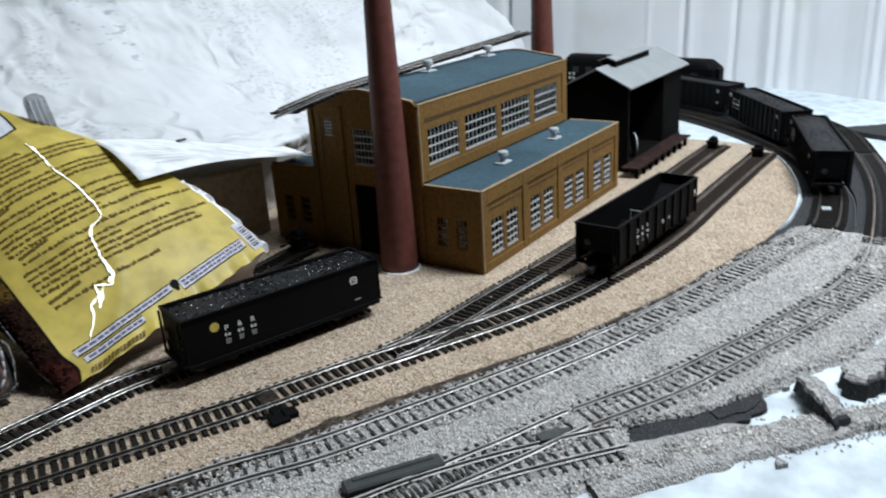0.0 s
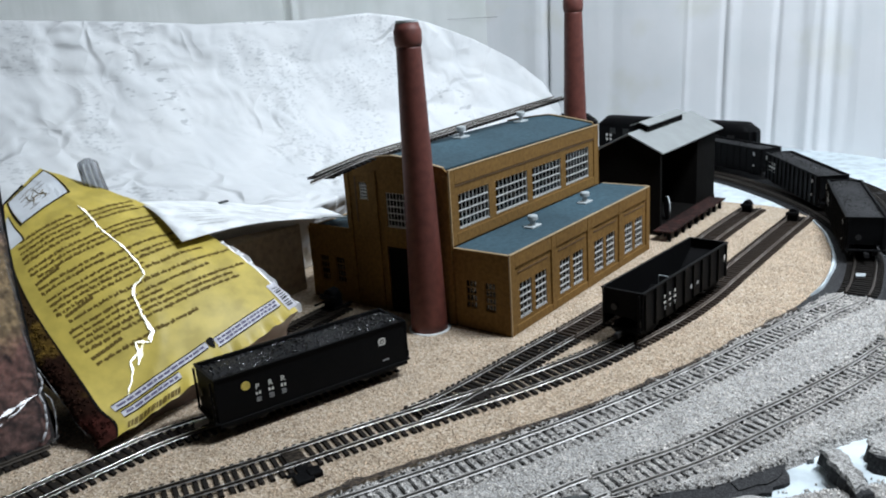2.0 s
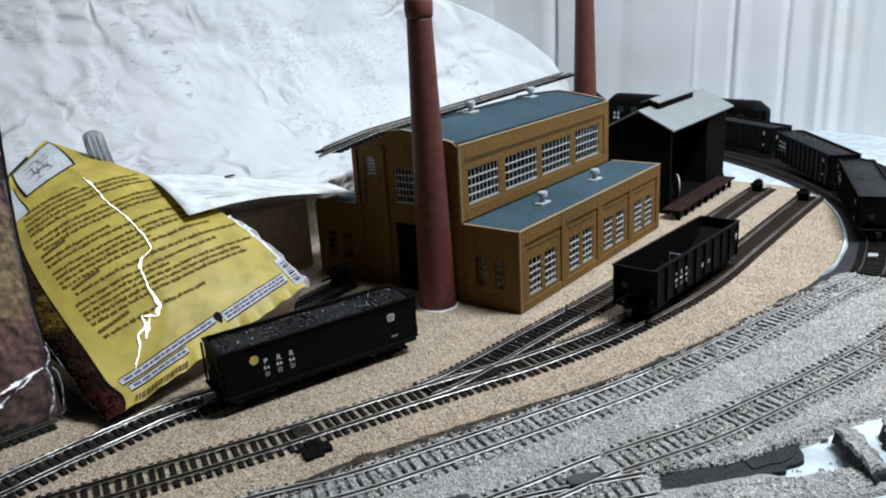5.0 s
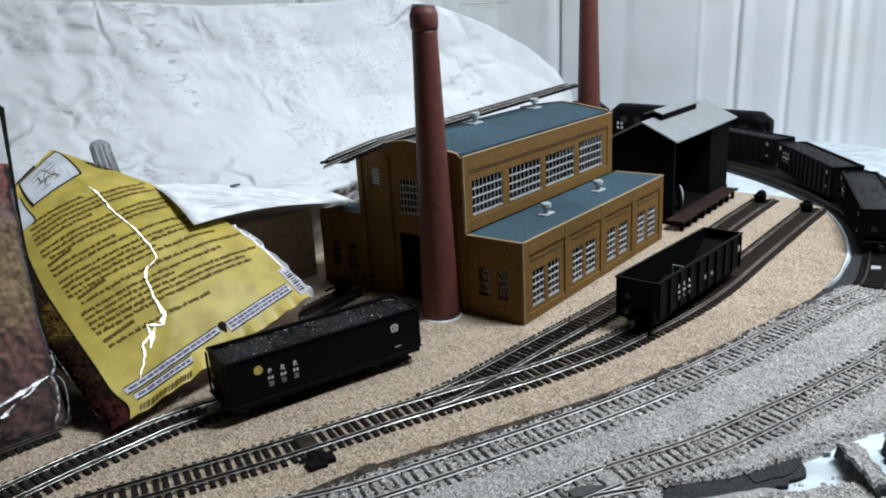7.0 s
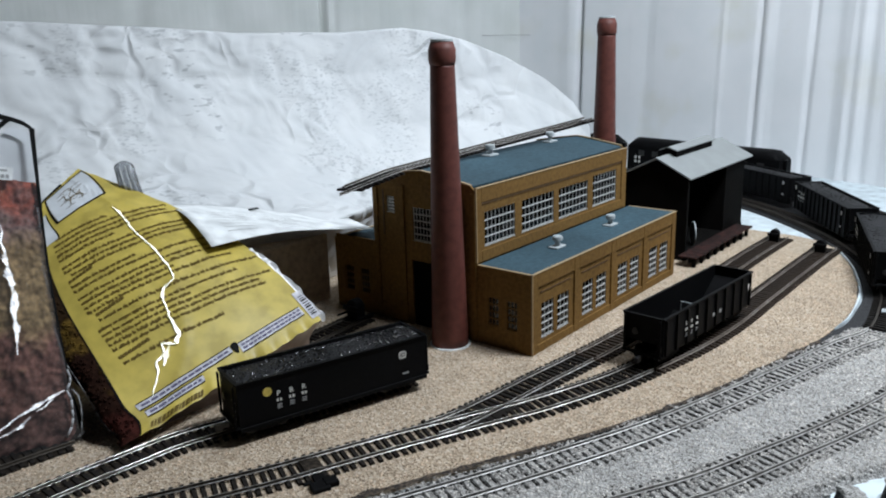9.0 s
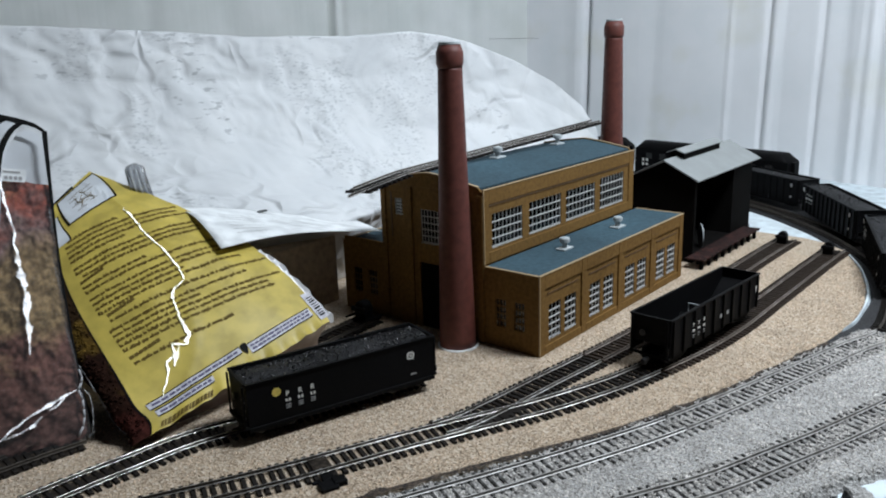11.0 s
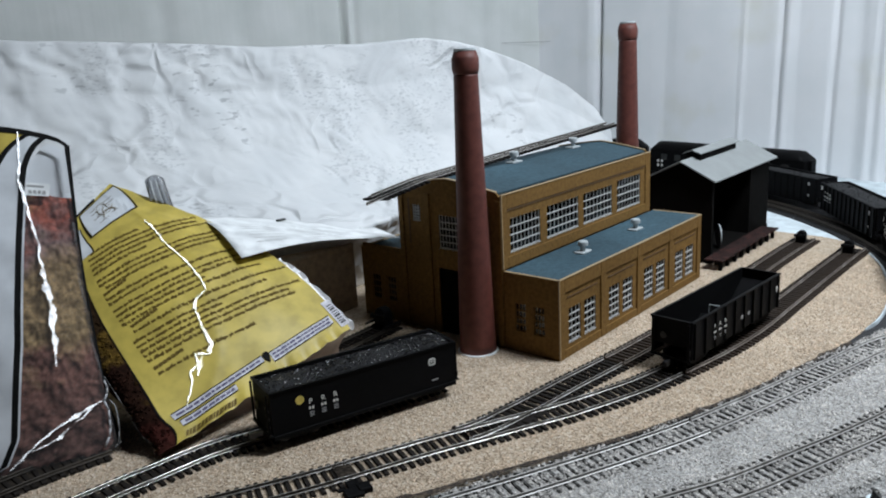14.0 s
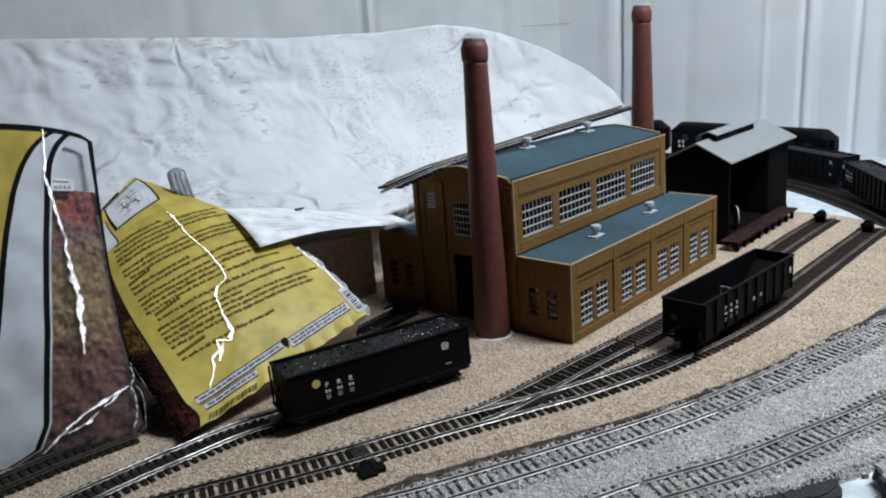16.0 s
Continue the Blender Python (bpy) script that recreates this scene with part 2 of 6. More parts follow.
def sheet_material():
    """White plaster-cloth paper with patches of grey flecks and a few dark scuffs."""
    m = material("crumpled_white_paper", (0.66, 0.675, 0.682), 0.8, scale=18, bump=0.3, bump_scale=22, spots=[(0.63, 0.648, 0.658), (0.685, 0.698, 0.702)])
    n, k = m.node_tree.nodes, m.node_tree.links
    b = n["Principled BSDF"]
    base = b.inputs["Base Color"].links[0].from_socket
    co = n.new("ShaderNodeTexCoord")

    def noise_at(scale, detail, lo, hi, stretch=(1, 1, 1)):
        mp = n.new("ShaderNodeMapping")
        mp.inputs["Scale"].default_value = stretch
        t = n.new("ShaderNodeTexNoise")
        t.inputs["Scale"].default_value, t.inputs["Detail"].default_value = scale, detail
        r = n.new("ShaderNodeMapRange")
        r.inputs["From Min"].default_value, r.inputs["From Max"].default_value = lo, hi
        k.new(co.outputs["Object"], mp.inputs["Vector"])
        k.new(mp.outputs["Vector"], t.inputs["Vector"])
        k.new(t.outputs["Fac"], r.inputs["Value"])
        return r.outputs["Result"]

    def times(a, c):
        t = n.new("ShaderNodeMath")
        t.operation = "MULTIPLY"
        k.new(a, t.inputs[0])
        k.new(c, t.inputs[1])
        return t.outputs["Value"]

    blotch = noise_at(16, 5, 0.5, 0.72, (1, 1, 0.8))
    flecks = times(noise_at(300, 3, 0.53, 0.64, (0.6, 0.6, 1.3)), noise_at(9, 1, 0.55, 0.62, (1.2, 1, 0.6)))
    scuffs = times(noise_at(130, 5, 0.60, 0.66, (0.5, 0.5, 1.3)), noise_at(7, 1, 0.54, 0.64, (1.3, 1, 1)))
    for fac, tone in ((blotch, (0.585, 0.602, 0.612)), (flecks, (0.50, 0.518, 0.53)), (scuffs, (0.43, 0.445, 0.455))):
        mx = n.new("ShaderNodeMix")
        mx.data_type = "RGBA"
        mx.inputs["B"].default_value = (*tone, 1)
        k.new(fac, mx.inputs["Factor"])
        k.new(base, mx.inputs["A"])
        base = mx.outputs["Result"]
    k.new(base, b.inputs["Base Color"])
    # sharp crumple lines in places
    warp = n.new("ShaderNodeTexNoise")
    warp.inputs["Scale"].default_value = 14
    k.new(co.outputs["Object"], warp.inputs["Vector"])
    add = n.new("ShaderNodeMix")
    add.data_type, add.blend_type = "RGBA", "LINEAR_LIGHT"
    add.inputs["Factor"].default_value = 0.045
    k.new(co.outputs["Object"], add.inputs["A"])
    k.new(warp.outputs["Color"], add.inputs["B"])
    cell = n.new("ShaderNodeTexVoronoi")
    cell.feature = "DISTANCE_TO_EDGE"
    cell.inputs["Scale"].default_value = 17
    k.new(add.outputs["Result"], cell.inputs["Vector"])
    line = n.new("ShaderNodeMapRange")
    line.inputs["From Max"].default_value = 0.22
    line.interpolation_type = "SMOOTHSTEP"
    k.new(cell.outputs["Distance"], line.inputs["Value"])
    lines = times(line.outputs["Result"], noise_at(6, 2, 0.42, 0.62))
    bp = n.new("ShaderNodeBump")
    bp.inputs["Strength"].default_value, bp.inputs["Distance"].default_value = 0.7, 0.005
    k.new(lines, bp.inputs["Height"])
    k.new(b.inputs["Normal"].links[0].from_socket, bp.inputs["Normal"])
    k.new(bp.outputs["Normal"], b.inputs["Normal"])
    return m


def cloth_material(name, colour, spots, blotch):
    """Hanging cloth: fine upright wrinkles and a few yellowish blotches."""
    m = material(name, colour, 0.85, scale=12, stain=0.04, spots=spots)
    n, k = m.node_tree.nodes, m.node_tree.links
    b = n["Principled BSDF"]
    co, mp, t = n.new("ShaderNodeTexCoord"), n.new("ShaderNodeMapping"), n.new("ShaderNodeTexNoise")
    mp.inputs["Scale"].default_value = (22, 22, 1.6)
    t.inputs["Scale"].default_value, t.inputs["Detail"].default_value = 1.0, 3
    k.new(co.outputs["Object"], mp.inputs["Vector"])
    k.new(mp.outputs["Vector"], t.inputs["Vector"])
    bp = n.new("ShaderNodeBump")
    bp.inputs["Strength"].default_value, bp.inputs["Distance"].default_value = 0.35, 0.006
    k.new(t.outputs["Fac"], bp.inputs["Height"])
    k.new(bp.outputs["Normal"], b.inputs["Normal"])
    big, r, mx = n.new("ShaderNodeTexNoise"), n.new("ShaderNodeMapRange"), n.new("ShaderNodeMix")
    big.inputs["Scale"].default_value, big.inputs["Detail"].default_value = 7, 4
    r.inputs["From Min"].default_value, r.inputs["From Max"].default_value, r.inputs["To Max"].default_value = 0.58, 0.72, 0.6
    mx.data_type = "RGBA"
    mx.inputs["B"].default_value = (*blotch, 1)
    k.new(co.outputs["Object"], big.inputs["Vector"])
    k.new(big.outputs["Fac"], r.inputs["Value"])
    k.new(r.outputs["Result"], mx.inputs["Factor"])
    k.new(b.inputs["Base Color"].links[0].from_socket, mx.inputs["A"])
    k.new(mx.outputs["Result"], b.inputs["Base Color"])
    return m


M_SHEET = sheet_material()
M_CURTAIN = cloth_material("white_curtain_cloth", (0.84, 0.845, 0.86), [(0.81, 0.825, 0.84), (0.86, 0.865, 0.88)], (0.74, 0.73, 0.65))
M_CURTAIN_GREY = cloth_material("greyish_curtain_cloth", (0.70, 0.72, 0.70), [(0.66, 0.685, 0.665), (0.74, 0.755, 0.74)], (0.62, 0.64, 0.60))
M_WALL = material("painted_wall", (0.045, 0.043, 0.041), 0.8, scale=20, bump=0.1, bump_scale=300, stain=0.1)
M_TABLE = material("dark_stained_wood", (0.06, 0.042, 0.03), 0.6, scale=30, bump=0.1, bump_scale=300, stain=0.3)
M_FLOOR = material("grey_floor", (0.05, 0.047, 0.045), 0.7, scale=20, stain=0.3)
M_BAG = material("yellow_printed_film", (0.52, 0.405, 0.085), 0.5, scale=60, bump=0.10, bump_scale=28, coat=0.14, coat_rough=0.3, spec=0.25)
M_FOLD = material("creased_yellow_film", (0.52, 0.43, 0.08), 0.3, scale=60, coat=1.0, coat_rough=0.25)
M_BAGWHITE = material("white_printed_film", (0.66, 0.69, 0.72), 0.35, scale=30, bump=0.05, bump_scale=40, stain=0.03, coat=0.3)
M_BAGBLACK = material("black_print_and_gap_shade", (0.009, 0.009, 0.009), 0.7, scale=60, spec=0.06)
M_INK = material("brown_printing_ink", (0.14, 0.095, 0.024), 0.6, scale=800, spec=0.1)
def foliage_material(name, tones):
    """Dyed foliage packed in layers of the given colours."""
    m = material(name, (0.2, 0.1, 0.06), 0.95, scale=70, bump=0.6, bump_scale=260, island=0.4, spec=0.06)
    n, k = m.node_tree.nodes, m.node_tree.links
    co, sep, t = n.new("ShaderNodeTexCoord"), n.new("ShaderNodeSeparateXYZ"), n.new("ShaderNodeTexNoise")
    t.inputs["Scale"].default_value, t.inputs["Detail"].default_value = 48, 4
    k.new(co.outputs["Object"], sep.inputs["Vector"])
    k.new(co.outputs["Object"], t.inputs["Vector"])
    a = n.new("ShaderNodeMath")
    a.operation = "MULTIPLY_ADD"
    a.inputs[1].default_value, a.inputs[2].default_value = 5.0, -0.22
    k.new(sep.outputs["Z"], a.inputs[0])
    s = n.new("ShaderNodeMath")
    s.operation = "MULTIPLY_ADD"
    s.inputs[1].default_value = 0.45
    k.new(t.outputs["Fac"], s.inputs[0])
    k.new(a.outputs["Value"], s.inputs[2])
    ramp = n.new("ShaderNodeValToRGB")
    el = ramp.color_ramp.elements
    while len(el) < len(tones):
        el.new(0.5)
    for e, (p, c) in zip(el, tones):
        e.position, e.color = p, (*c, 1)
    k.new(s.outputs["Value"], ramp.inputs["Fac"])
    mul = [x for x in n if x.bl_idname == "ShaderNodeMix"][-1]
    fine = n.new("ShaderNodeTexNoise")
    fine.inputs["Scale"].default_value, fine.inputs["Detail"].default_value = 300, 8
    k.new(co.outputs["Object"], fine.inputs["Vector"])
    depth = n.new("ShaderNodeMapRange")
    depth.inputs["From Min"].default_value, depth.inputs["From Max"].default_value = 0.3, 0.7
    depth.inputs["To Min"].default_value, depth.inputs["To Max"].default_value = 0.5, 1.45
    k.new(fine.outputs["Fac"], depth.inputs["Value"])
    tone = n.new("ShaderNodeMix")
    tone.data_type, tone.blend_type = "RGBA", "MULTIPLY"
    tone.inputs["Factor"].default_value = 1.0
    k.new(ramp.outputs["Color"], tone.inputs["A"])
    k.new(depth.outputs["Result"], tone.inputs["B"])
    k.new(tone.outputs["Result"], mul.inputs["A"])
    return m


M_FOLIAGE = foliage_material("autumn_foliage_clumps", [(0.0, (0.18, 0.098, 0.082)), (0.3, (0.26, 0.12, 0.093)), (0.42, (0.41, 0.28, 0.14)), (0.58, (0.42, 0.285, 0.145)), (0.7, (0.28, 0.18, 0.165)), (0.8, (0.46, 0.12, 0.08)), (0.9, (0.48, 0.27, 0.12)), (1.0, (0.30, 0.07, 0.055))])
# dark red foliage; the gusset's shade is put into these tones too
M_FOLIAGE_SHADED = foliage_material("shaded_red_foliage_clumps", [(0.0, (0.045, 0.013, 0.010)), (0.08, (0.016, 0.006, 0.004)), (0.22, (0.018, 0.008, 0.005)), (0.30, (0.10, 0.06, 0.012)), (0.35, (0.018, 0.010, 0.005)), (0.44, (0.028, 0.016, 0.006)), (0.6, (0.08, 0.035, 0.022)), (1.0, (0.06, 0.02, 0.015))])
M_VIOLET = plain("violet_printing", (0.13, 0.12, 0.19), 0.6, scale=800, spec=0.1)
M_PAPER = material("white_instruction_paper", (0.78, 0.80, 0.80), 0.7, scale=60, stain=0.05)
M_GREYINK = plain("grey_printing", (0.34, 0.34, 0.34), 0.7, scale=900)
M_CARD = material("grey_brown_cardboard", (0.52, 0.44, 0.34), 0.9, spec=0.05, scale=200, bump=0.1, bump_scale=900, stain=0.2)


def glass(name, tint=(1, 1, 1), rough=0.05, haze=0.0):
    m = bpy.data.materials.new(name)
    m.use_nodes = True
    n, k = m.node_tree.nodes, m.node_tree.links
    n.remove(n["Principled BSDF"])
    mixer, clear, gloss, fres = n.new("ShaderNodeMixShader"), n.new("ShaderNodeBsdfTransparent"), n.new("ShaderNodeBsdfGlossy"), n.new("ShaderNodeFresnel")
    clear.inputs["Color"].default_value = (*tint, 1)
    gloss.inputs["Roughness"].default_value = rough
    wave = n.new("ShaderNodeTexNoise")
    wave.inputs["Scale"].default_value = 45
    bp = n.new("ShaderNodeBump")
    bp.inputs["Strength"].default_value, bp.inputs["Distance"].default_value = 0.5, 0.002
    co = n.new("ShaderNodeTexCoord")
    k.new(co.outputs["Object"], wave.inputs["Vector"])
    k.new(wave.outputs["Fac"], bp.inputs["Height"])
    k.new(bp.outputs["Normal"], gloss.inputs["Normal"])
    fres.inputs["IOR"].default_value = 1.5
    k.new(fres.outputs["Fac"], mixer.inputs["Fac"])
    k.new(clear.outputs["BSDF"], mixer.inputs[1])
    k.new(gloss.outputs["BSDF"], mixer.inputs[2])
    out = mixer.outputs["Shader"]
    if haze:
        dull, blend = n.new("ShaderNodeBsdfDiffuse"), n.new("ShaderNodeMixShader")
        dull.inputs["Color"].default_value = (0.7, 0.7, 0.72, 1)
        blend.inputs["Fac"].default_value = haze
        k.new(out, blend.inputs[1])
        k.new(dull.outputs["BSDF"], blend.inputs[2])
        out = blend.outputs["Shader"]
    k.new(out, n["Material Output"].inputs["Surface"])
    return m


M_GLASS = glass("smoky_glazing", (0.50, 0.52, 0.54), 0.08)
M_FILM = glass("clear_film", (0.95, 0.95, 0.95), 0.10, 0.045)
M_SMEAR = glass("cloudy_glue", (0.8, 0.8, 0.8), 0.4, 0.55)
M_EDGE = material("dark_glue_edge", (0.045, 0.032, 0.023), 0.95, scale=600, bump=0.8, spots=[(0.016, 0.012, 0.010), (0.13, 0.095, 0.065)], stain=0.3)
M_GRAIN = material("grey_ballast_grains", (0.64, 0.608, 0.572), 0.9, scale=900, island=0.48, stain=0.26)
M_TANGRAIN = material("tan_grains", (0.66, 0.52, 0.385), 0.9, scale=900, island=0.44, stain=0.3)
M_SEAL = glass("milky_sealed_film", (0.9, 0.88, 0.82), 0.45, 0.28)
# film edges: white haze stands in for the highlight along them
M_HEM_GLINT = glass("film_hem_glint", (0.9, 0.9, 0.9), 0.4, 0.62)
M_NECK = glass("clear_gathered_plastic", (0.66, 0.68, 0.70), 0.12, 0.16)
M_FOLDCLEAR = glass("crumpled_clear_film", (0.95, 0.95, 0.95), 0.22, 0.12)
M_CASE = material("dark_grey_plastic", (0.05, 0.055, 0.052), 0.55, scale=300, stain=0.4)
M_STRIP = material("lavender_printed_strip", (0.58, 0.57, 0.61), 0.5, scale=200, stain=0.1)

# ---- the room ----
def slab(name, x0, x1, y0, y1, z0, z1, mat, label, category):
    return solid(name, boxed(x0, x1, y0, y1, z0, z1), mat, label, category, "structure")


slab("floor", -2600, 1700, -2200, 1500, -920, -900, M_FLOOR, "plain grey floor of the room", "floor")
slab("ceiling", -2600, 1700, -2200, 1500, 2000, 2020, M_WALL, "plain painted ceiling above the layout", "ceiling")
slab("wall_west", -2620, -2600, -2200, 1500, -900, 2000, M_WALL, "plain painted wall behind the layout table", "wall")
slab("wall_south", -2600, 1700, -2220, -2200, -900, 2000, M_WALL, "plain painted wall across the room", "wall")
slab("wall_east", 1700, 1720, -2200, 1500, -900, 2000, M_WALL, "plain painted wall behind the curtain", "wall")
slab("wall_north", -2600, 1700, 1500, 1520, -900, 2000, M_WALL, "plain painted wall behind the curtain", "wall")
slab("table", -1300, 1000, -620, 1000, -45, -25, M_TABLE, "dark wooden top of the layout table", "table")
slab("foam_board", -240, 995, -400, 995, -24.9, -5, M_FOAM, "white foam board laid on the layout table", "board")
# added out of view: dark board that keeps bounce off the west walls
slab("bounce_cut_board", -1290, -240.2, -400, 995, -24.9, -5.2, M_TABLE, "unseen dark board added to cut bounce on the west walls", "board")


def curtain(name, points, z0, z1, label, seed, pleats, cloth, folds):
    """Hanging cloth; pleats(s) tells how tightly it is gathered along its length, folds lists single creases (run, depth, width)."""
    rnd = random.Random(seed)
    xy, d = spline(points, 2.5)
    phase = [rnd.uniform(0, 6.28) for _ in range(6)]
    bm, rows = bmesh.new(), []
    levels = np.linspace(z0, z1, 14)
    for i, ((x, y), (dx, dy)) in enumerate(zip(xy, d)):
        s, col = i * 2.5, []
        g = pleats(s)
        for z in levels:
            o = 0.75 * g * (2.6 * math.sin(s / 4.6 + phase[0] + 2.6 * math.sin(s / 47) + 1.5 * math.sin(s / 23)) * max(0, 0.35 + 0.65 * math.sin(s / 31 + phase[1])) + 1.6 * math.sin(s / 17 + phase[2] + 2 * math.sin(s / 57) + z / 2600))
            o += 3.0 * math.sin(s / 90 + phase[3] + z / 3000) + 1.2 * math.sin(s / 29 + phase[4]) * math.sin(s / 130 + phase[5])
            o += sum(a * math.exp(-(((s - c + 0.02 * (z - 250)) / w) ** 2)) for c, a, w in folds)
            col.append(bm.verts.new((x - dy * o, y + dx * o, z)))
        rows.append(col)
    for a, b in zip(rows, rows[1:]):
        for i in range(len(levels) - 1):
            bm.faces.new((a[i], b[i], b[i + 1], a[i + 1]))
    return solid(name, bm, cloth, label, "curtain", "structure", True)


curtain("curtain_east", [(700, -700), (800, -260), (895, -60), (945, 120), (955, 330), (950, 560), (940, 660)], -60, 1900, "white pleated curtain hanging behind the layout", 3, lambda s: min(1.0, max(0.06, (900 - s) / 60)), M_CURTAIN, [(1252, -20, 4), (1275, 4, 14), (960, 3, 3), (893, -7, 4), (880, 4, 7), (1110, -2, 14), (800, -6, 4), (735, 4, 6)])
north = curtain("curtain_north", [(945, 645), (760, 760), (300, 940), (-300, 1080), (-1250, 1200)], -60, 1900, "greyish white curtain hanging behind the paper hill", 5, lambda s: 0.03, M_CURTAIN_GREY, [(427, -26, 4), (404, -7, 8), (415, 4, 6), (250, -3, 18), (130, -4, 14), (620, -3, 24), (760, -4, 18)])
bm = bmesh.new()
for a, b in (((866, 691, 244), (902, 665, 243)), ((902, 665, 243), (944, 622, 242))):
    rod(bm, a, b, 0.35, 6)
part("seam_thread", bm, M_TIE, north, "thin dark thread across the cloth")

# ---- ground of the layout ----
EDGE = [(-1300, 620), (-700, 215), (-430, 75), (-288, -3), (-222, -27), (-145, -64), (-69, -101), (20, -133), (90, -151), (161, -168), (239, -173), (310, -164), (390, -140), (460, -108)]
exy, ed = spline(EDGE, 6)
bm = bmesh.new()
outline = [tuple(p) for p in exy] + [(485, -80), (494, -54), (496, 0), (510, 30), (520, 300), (500, 640), (-1300, 640)]
prism(bm, outline, lambda u, v, w: (u, v, -4.5 + w), 4.5)
solid("ground", bm, M_TAN, "tan granular ground cover glued to the layout", "ground", "structure")

B1 = [(-900, 330), (-560, 105), (-400, 45), (-288, -12), (-239, -44), (-199, -64), (-150, -87), (-93, -112), (-47, -130), (10, -148), (81, -168), (158, -189), (205, -204), (268, -200), (330, -188), (420, -154), (500, -102), (572, -36), (636, 40), (678, 120), (704, 210), (712, 300), (700, 420)]
B2 = [(-900, 215), (-560, 40), (-400, -31), (-263, -97), (-219, -117), (-190, -131), (-157, -145), (-129, -160), (-93, -179), (-42, -199), (11, -219), (82, -241), (151, -252), (251, -246), (358, -231), (469, -203), (590, -160), (690, -80), (750, 35), (787, 150), (806, 250), (808, 420), (780, 560)]
BRANCH = [(-300, -78), (-250, -103), (-213, -127), (-182, -151), (-155, -174)]


def bed(name, points, half, z0, z1, mat, label, shoulder=7, start=0):
    xy, d = spline(points, 6)
    xy, d = xy[start:], d[start:]
    bm = bmesh.new()
    sweep(bm, xy, d, [(-half - shoulder, z0), (half + shoulder, z0), (half, z1), (-half, z1)])
    return solid(name, bm, mat, label, "roadbed", "structure")


rx, rd = spline(B1, 6)
bm, loops = bmesh.new(), []
for (x, y), (dx, dy) in zip(rx[150:], rd[150:]):
    w = float(np.interp(x, [210, 260, 300, 430, 540], [31, 28, 25, 24, 17]))
    loops.append([bm.verts.new((x - dy * o, y + dx * o, z)) for o, z in ((-21, -5), (w, -5), (w - 3, -0.5), (-17, -0.5))])
for a, b in zip(loops, loops[1:]):
    for i in range(4):
        bm.faces.new((a[i], a[(i + 1) % 4], b[(i + 1) % 4], b[i]))
bm.faces.new(loops[0][::-1])
bm.faces.new(loops[-1])
solid("roadbed", bm, M_CORK, "black cork roadbed strip under the inner curve", "roadbed", "structure")
bm = bmesh.new()
loops = []
for (x, y), (dx, dy) in zip(rx[150:], rd[150:]):
    w = float(np.interp(x, [560, 620], [44, 78]))
    loops.append([bm.verts.new((x - dy * o, y + dx * o, z)) for o, z in ((-w, -5), (-21.5, -5), (-21.5, -1.0), (3 - w, -1.0))])
for a, b in zip(loops, loops[1:]):
    for i in range(4):
        bm.faces.new((a[i], a[(i + 1) % 4], b[(i + 1) % 4], b[i]))
bm.faces.new(loops[0][::-1])
bm.faces.new(loops[-1])
solid("roadbed", bm, M_CORK, "second black cork strip along the inner curve", "roadbed", "structure")
bed("roadbed", B2, 16, -5, -0.5, M_CORK, "black cork roadbed strip under the outer curve", 4, 150)


# the poured ballast: one low bank over both curves and their gap
bm = bmesh.new()
L_IN, _ = spline([(-1300, 600), (-700, 205), (-430, 68), (-288, -8), (-222, -32), (-145, -69), (-69, -106), (20, -138), (90, -156), (161, -173), (212, -182)], 5)
L_OUT, _ = spline([(-1300, 60), (-700, -40), (-400, -120), (-206, -167), (-176, -180), (-153, -177), (-140, -173), (-121, -191), (-104, -205), (-88, -214), (-71, -224), (-35, -241), (0, -260), (48, -270), (120, -279), (212, -285)], 5)
NU, NV = 330, 46
grid = []
for i in range(NU):
    a, b = L_IN[int(i / (NU - 1) * (len(L_IN) - 1))], L_OUT[int(i / (NU - 1) * (len(L_OUT) - 1))]
    row = []
    for j in range(NV):
        f = j / (NV - 1)
        p = a + (b - a) * f
        n0 = noise.noise(Vector((p[0] / 14, p[1] / 14, 0)))
        z = 0.1 + 0.8 * n0 + 0.5 * noise.noise(Vector((p[0] / 4, p[1] / 4, 3)))
        if j in (0, NV - 1):
            z, p = -5, p + (b - a) / np.linalg.norm(b - a) * (3.5 * noise.noise(Vector((p[0] / 9, p[1] / 9, 7))) + (2 if j else -1))
        elif j in (1, NV - 2):
            z -= 1.2
        row.append(bm.verts.new((p[0], p[1], z)))
    grid.append(row)
for i in range(NU - 1):
    for j in range(NV - 1):
        bm.faces.new((grid[i][j], grid[i + 1][j], grid[i + 1][j + 1], grid[i][j + 1]))
solid("ballast", bm, M_GREY, "loose grey stone ballast spread round the tracks", "ballast", "structure", True)


# the narrow bank of ballast beyond the bare patch
slab_line, slab_d = spline([(-190, -168), (-168, -186), (-146, -204), (-128, -218), (-118, -231), (-107, -243), (-95, -252), (-85, -262), (-66, -282), (-20, -318), (30, -348)], 3)
bm = bmesh.new()
rows = []
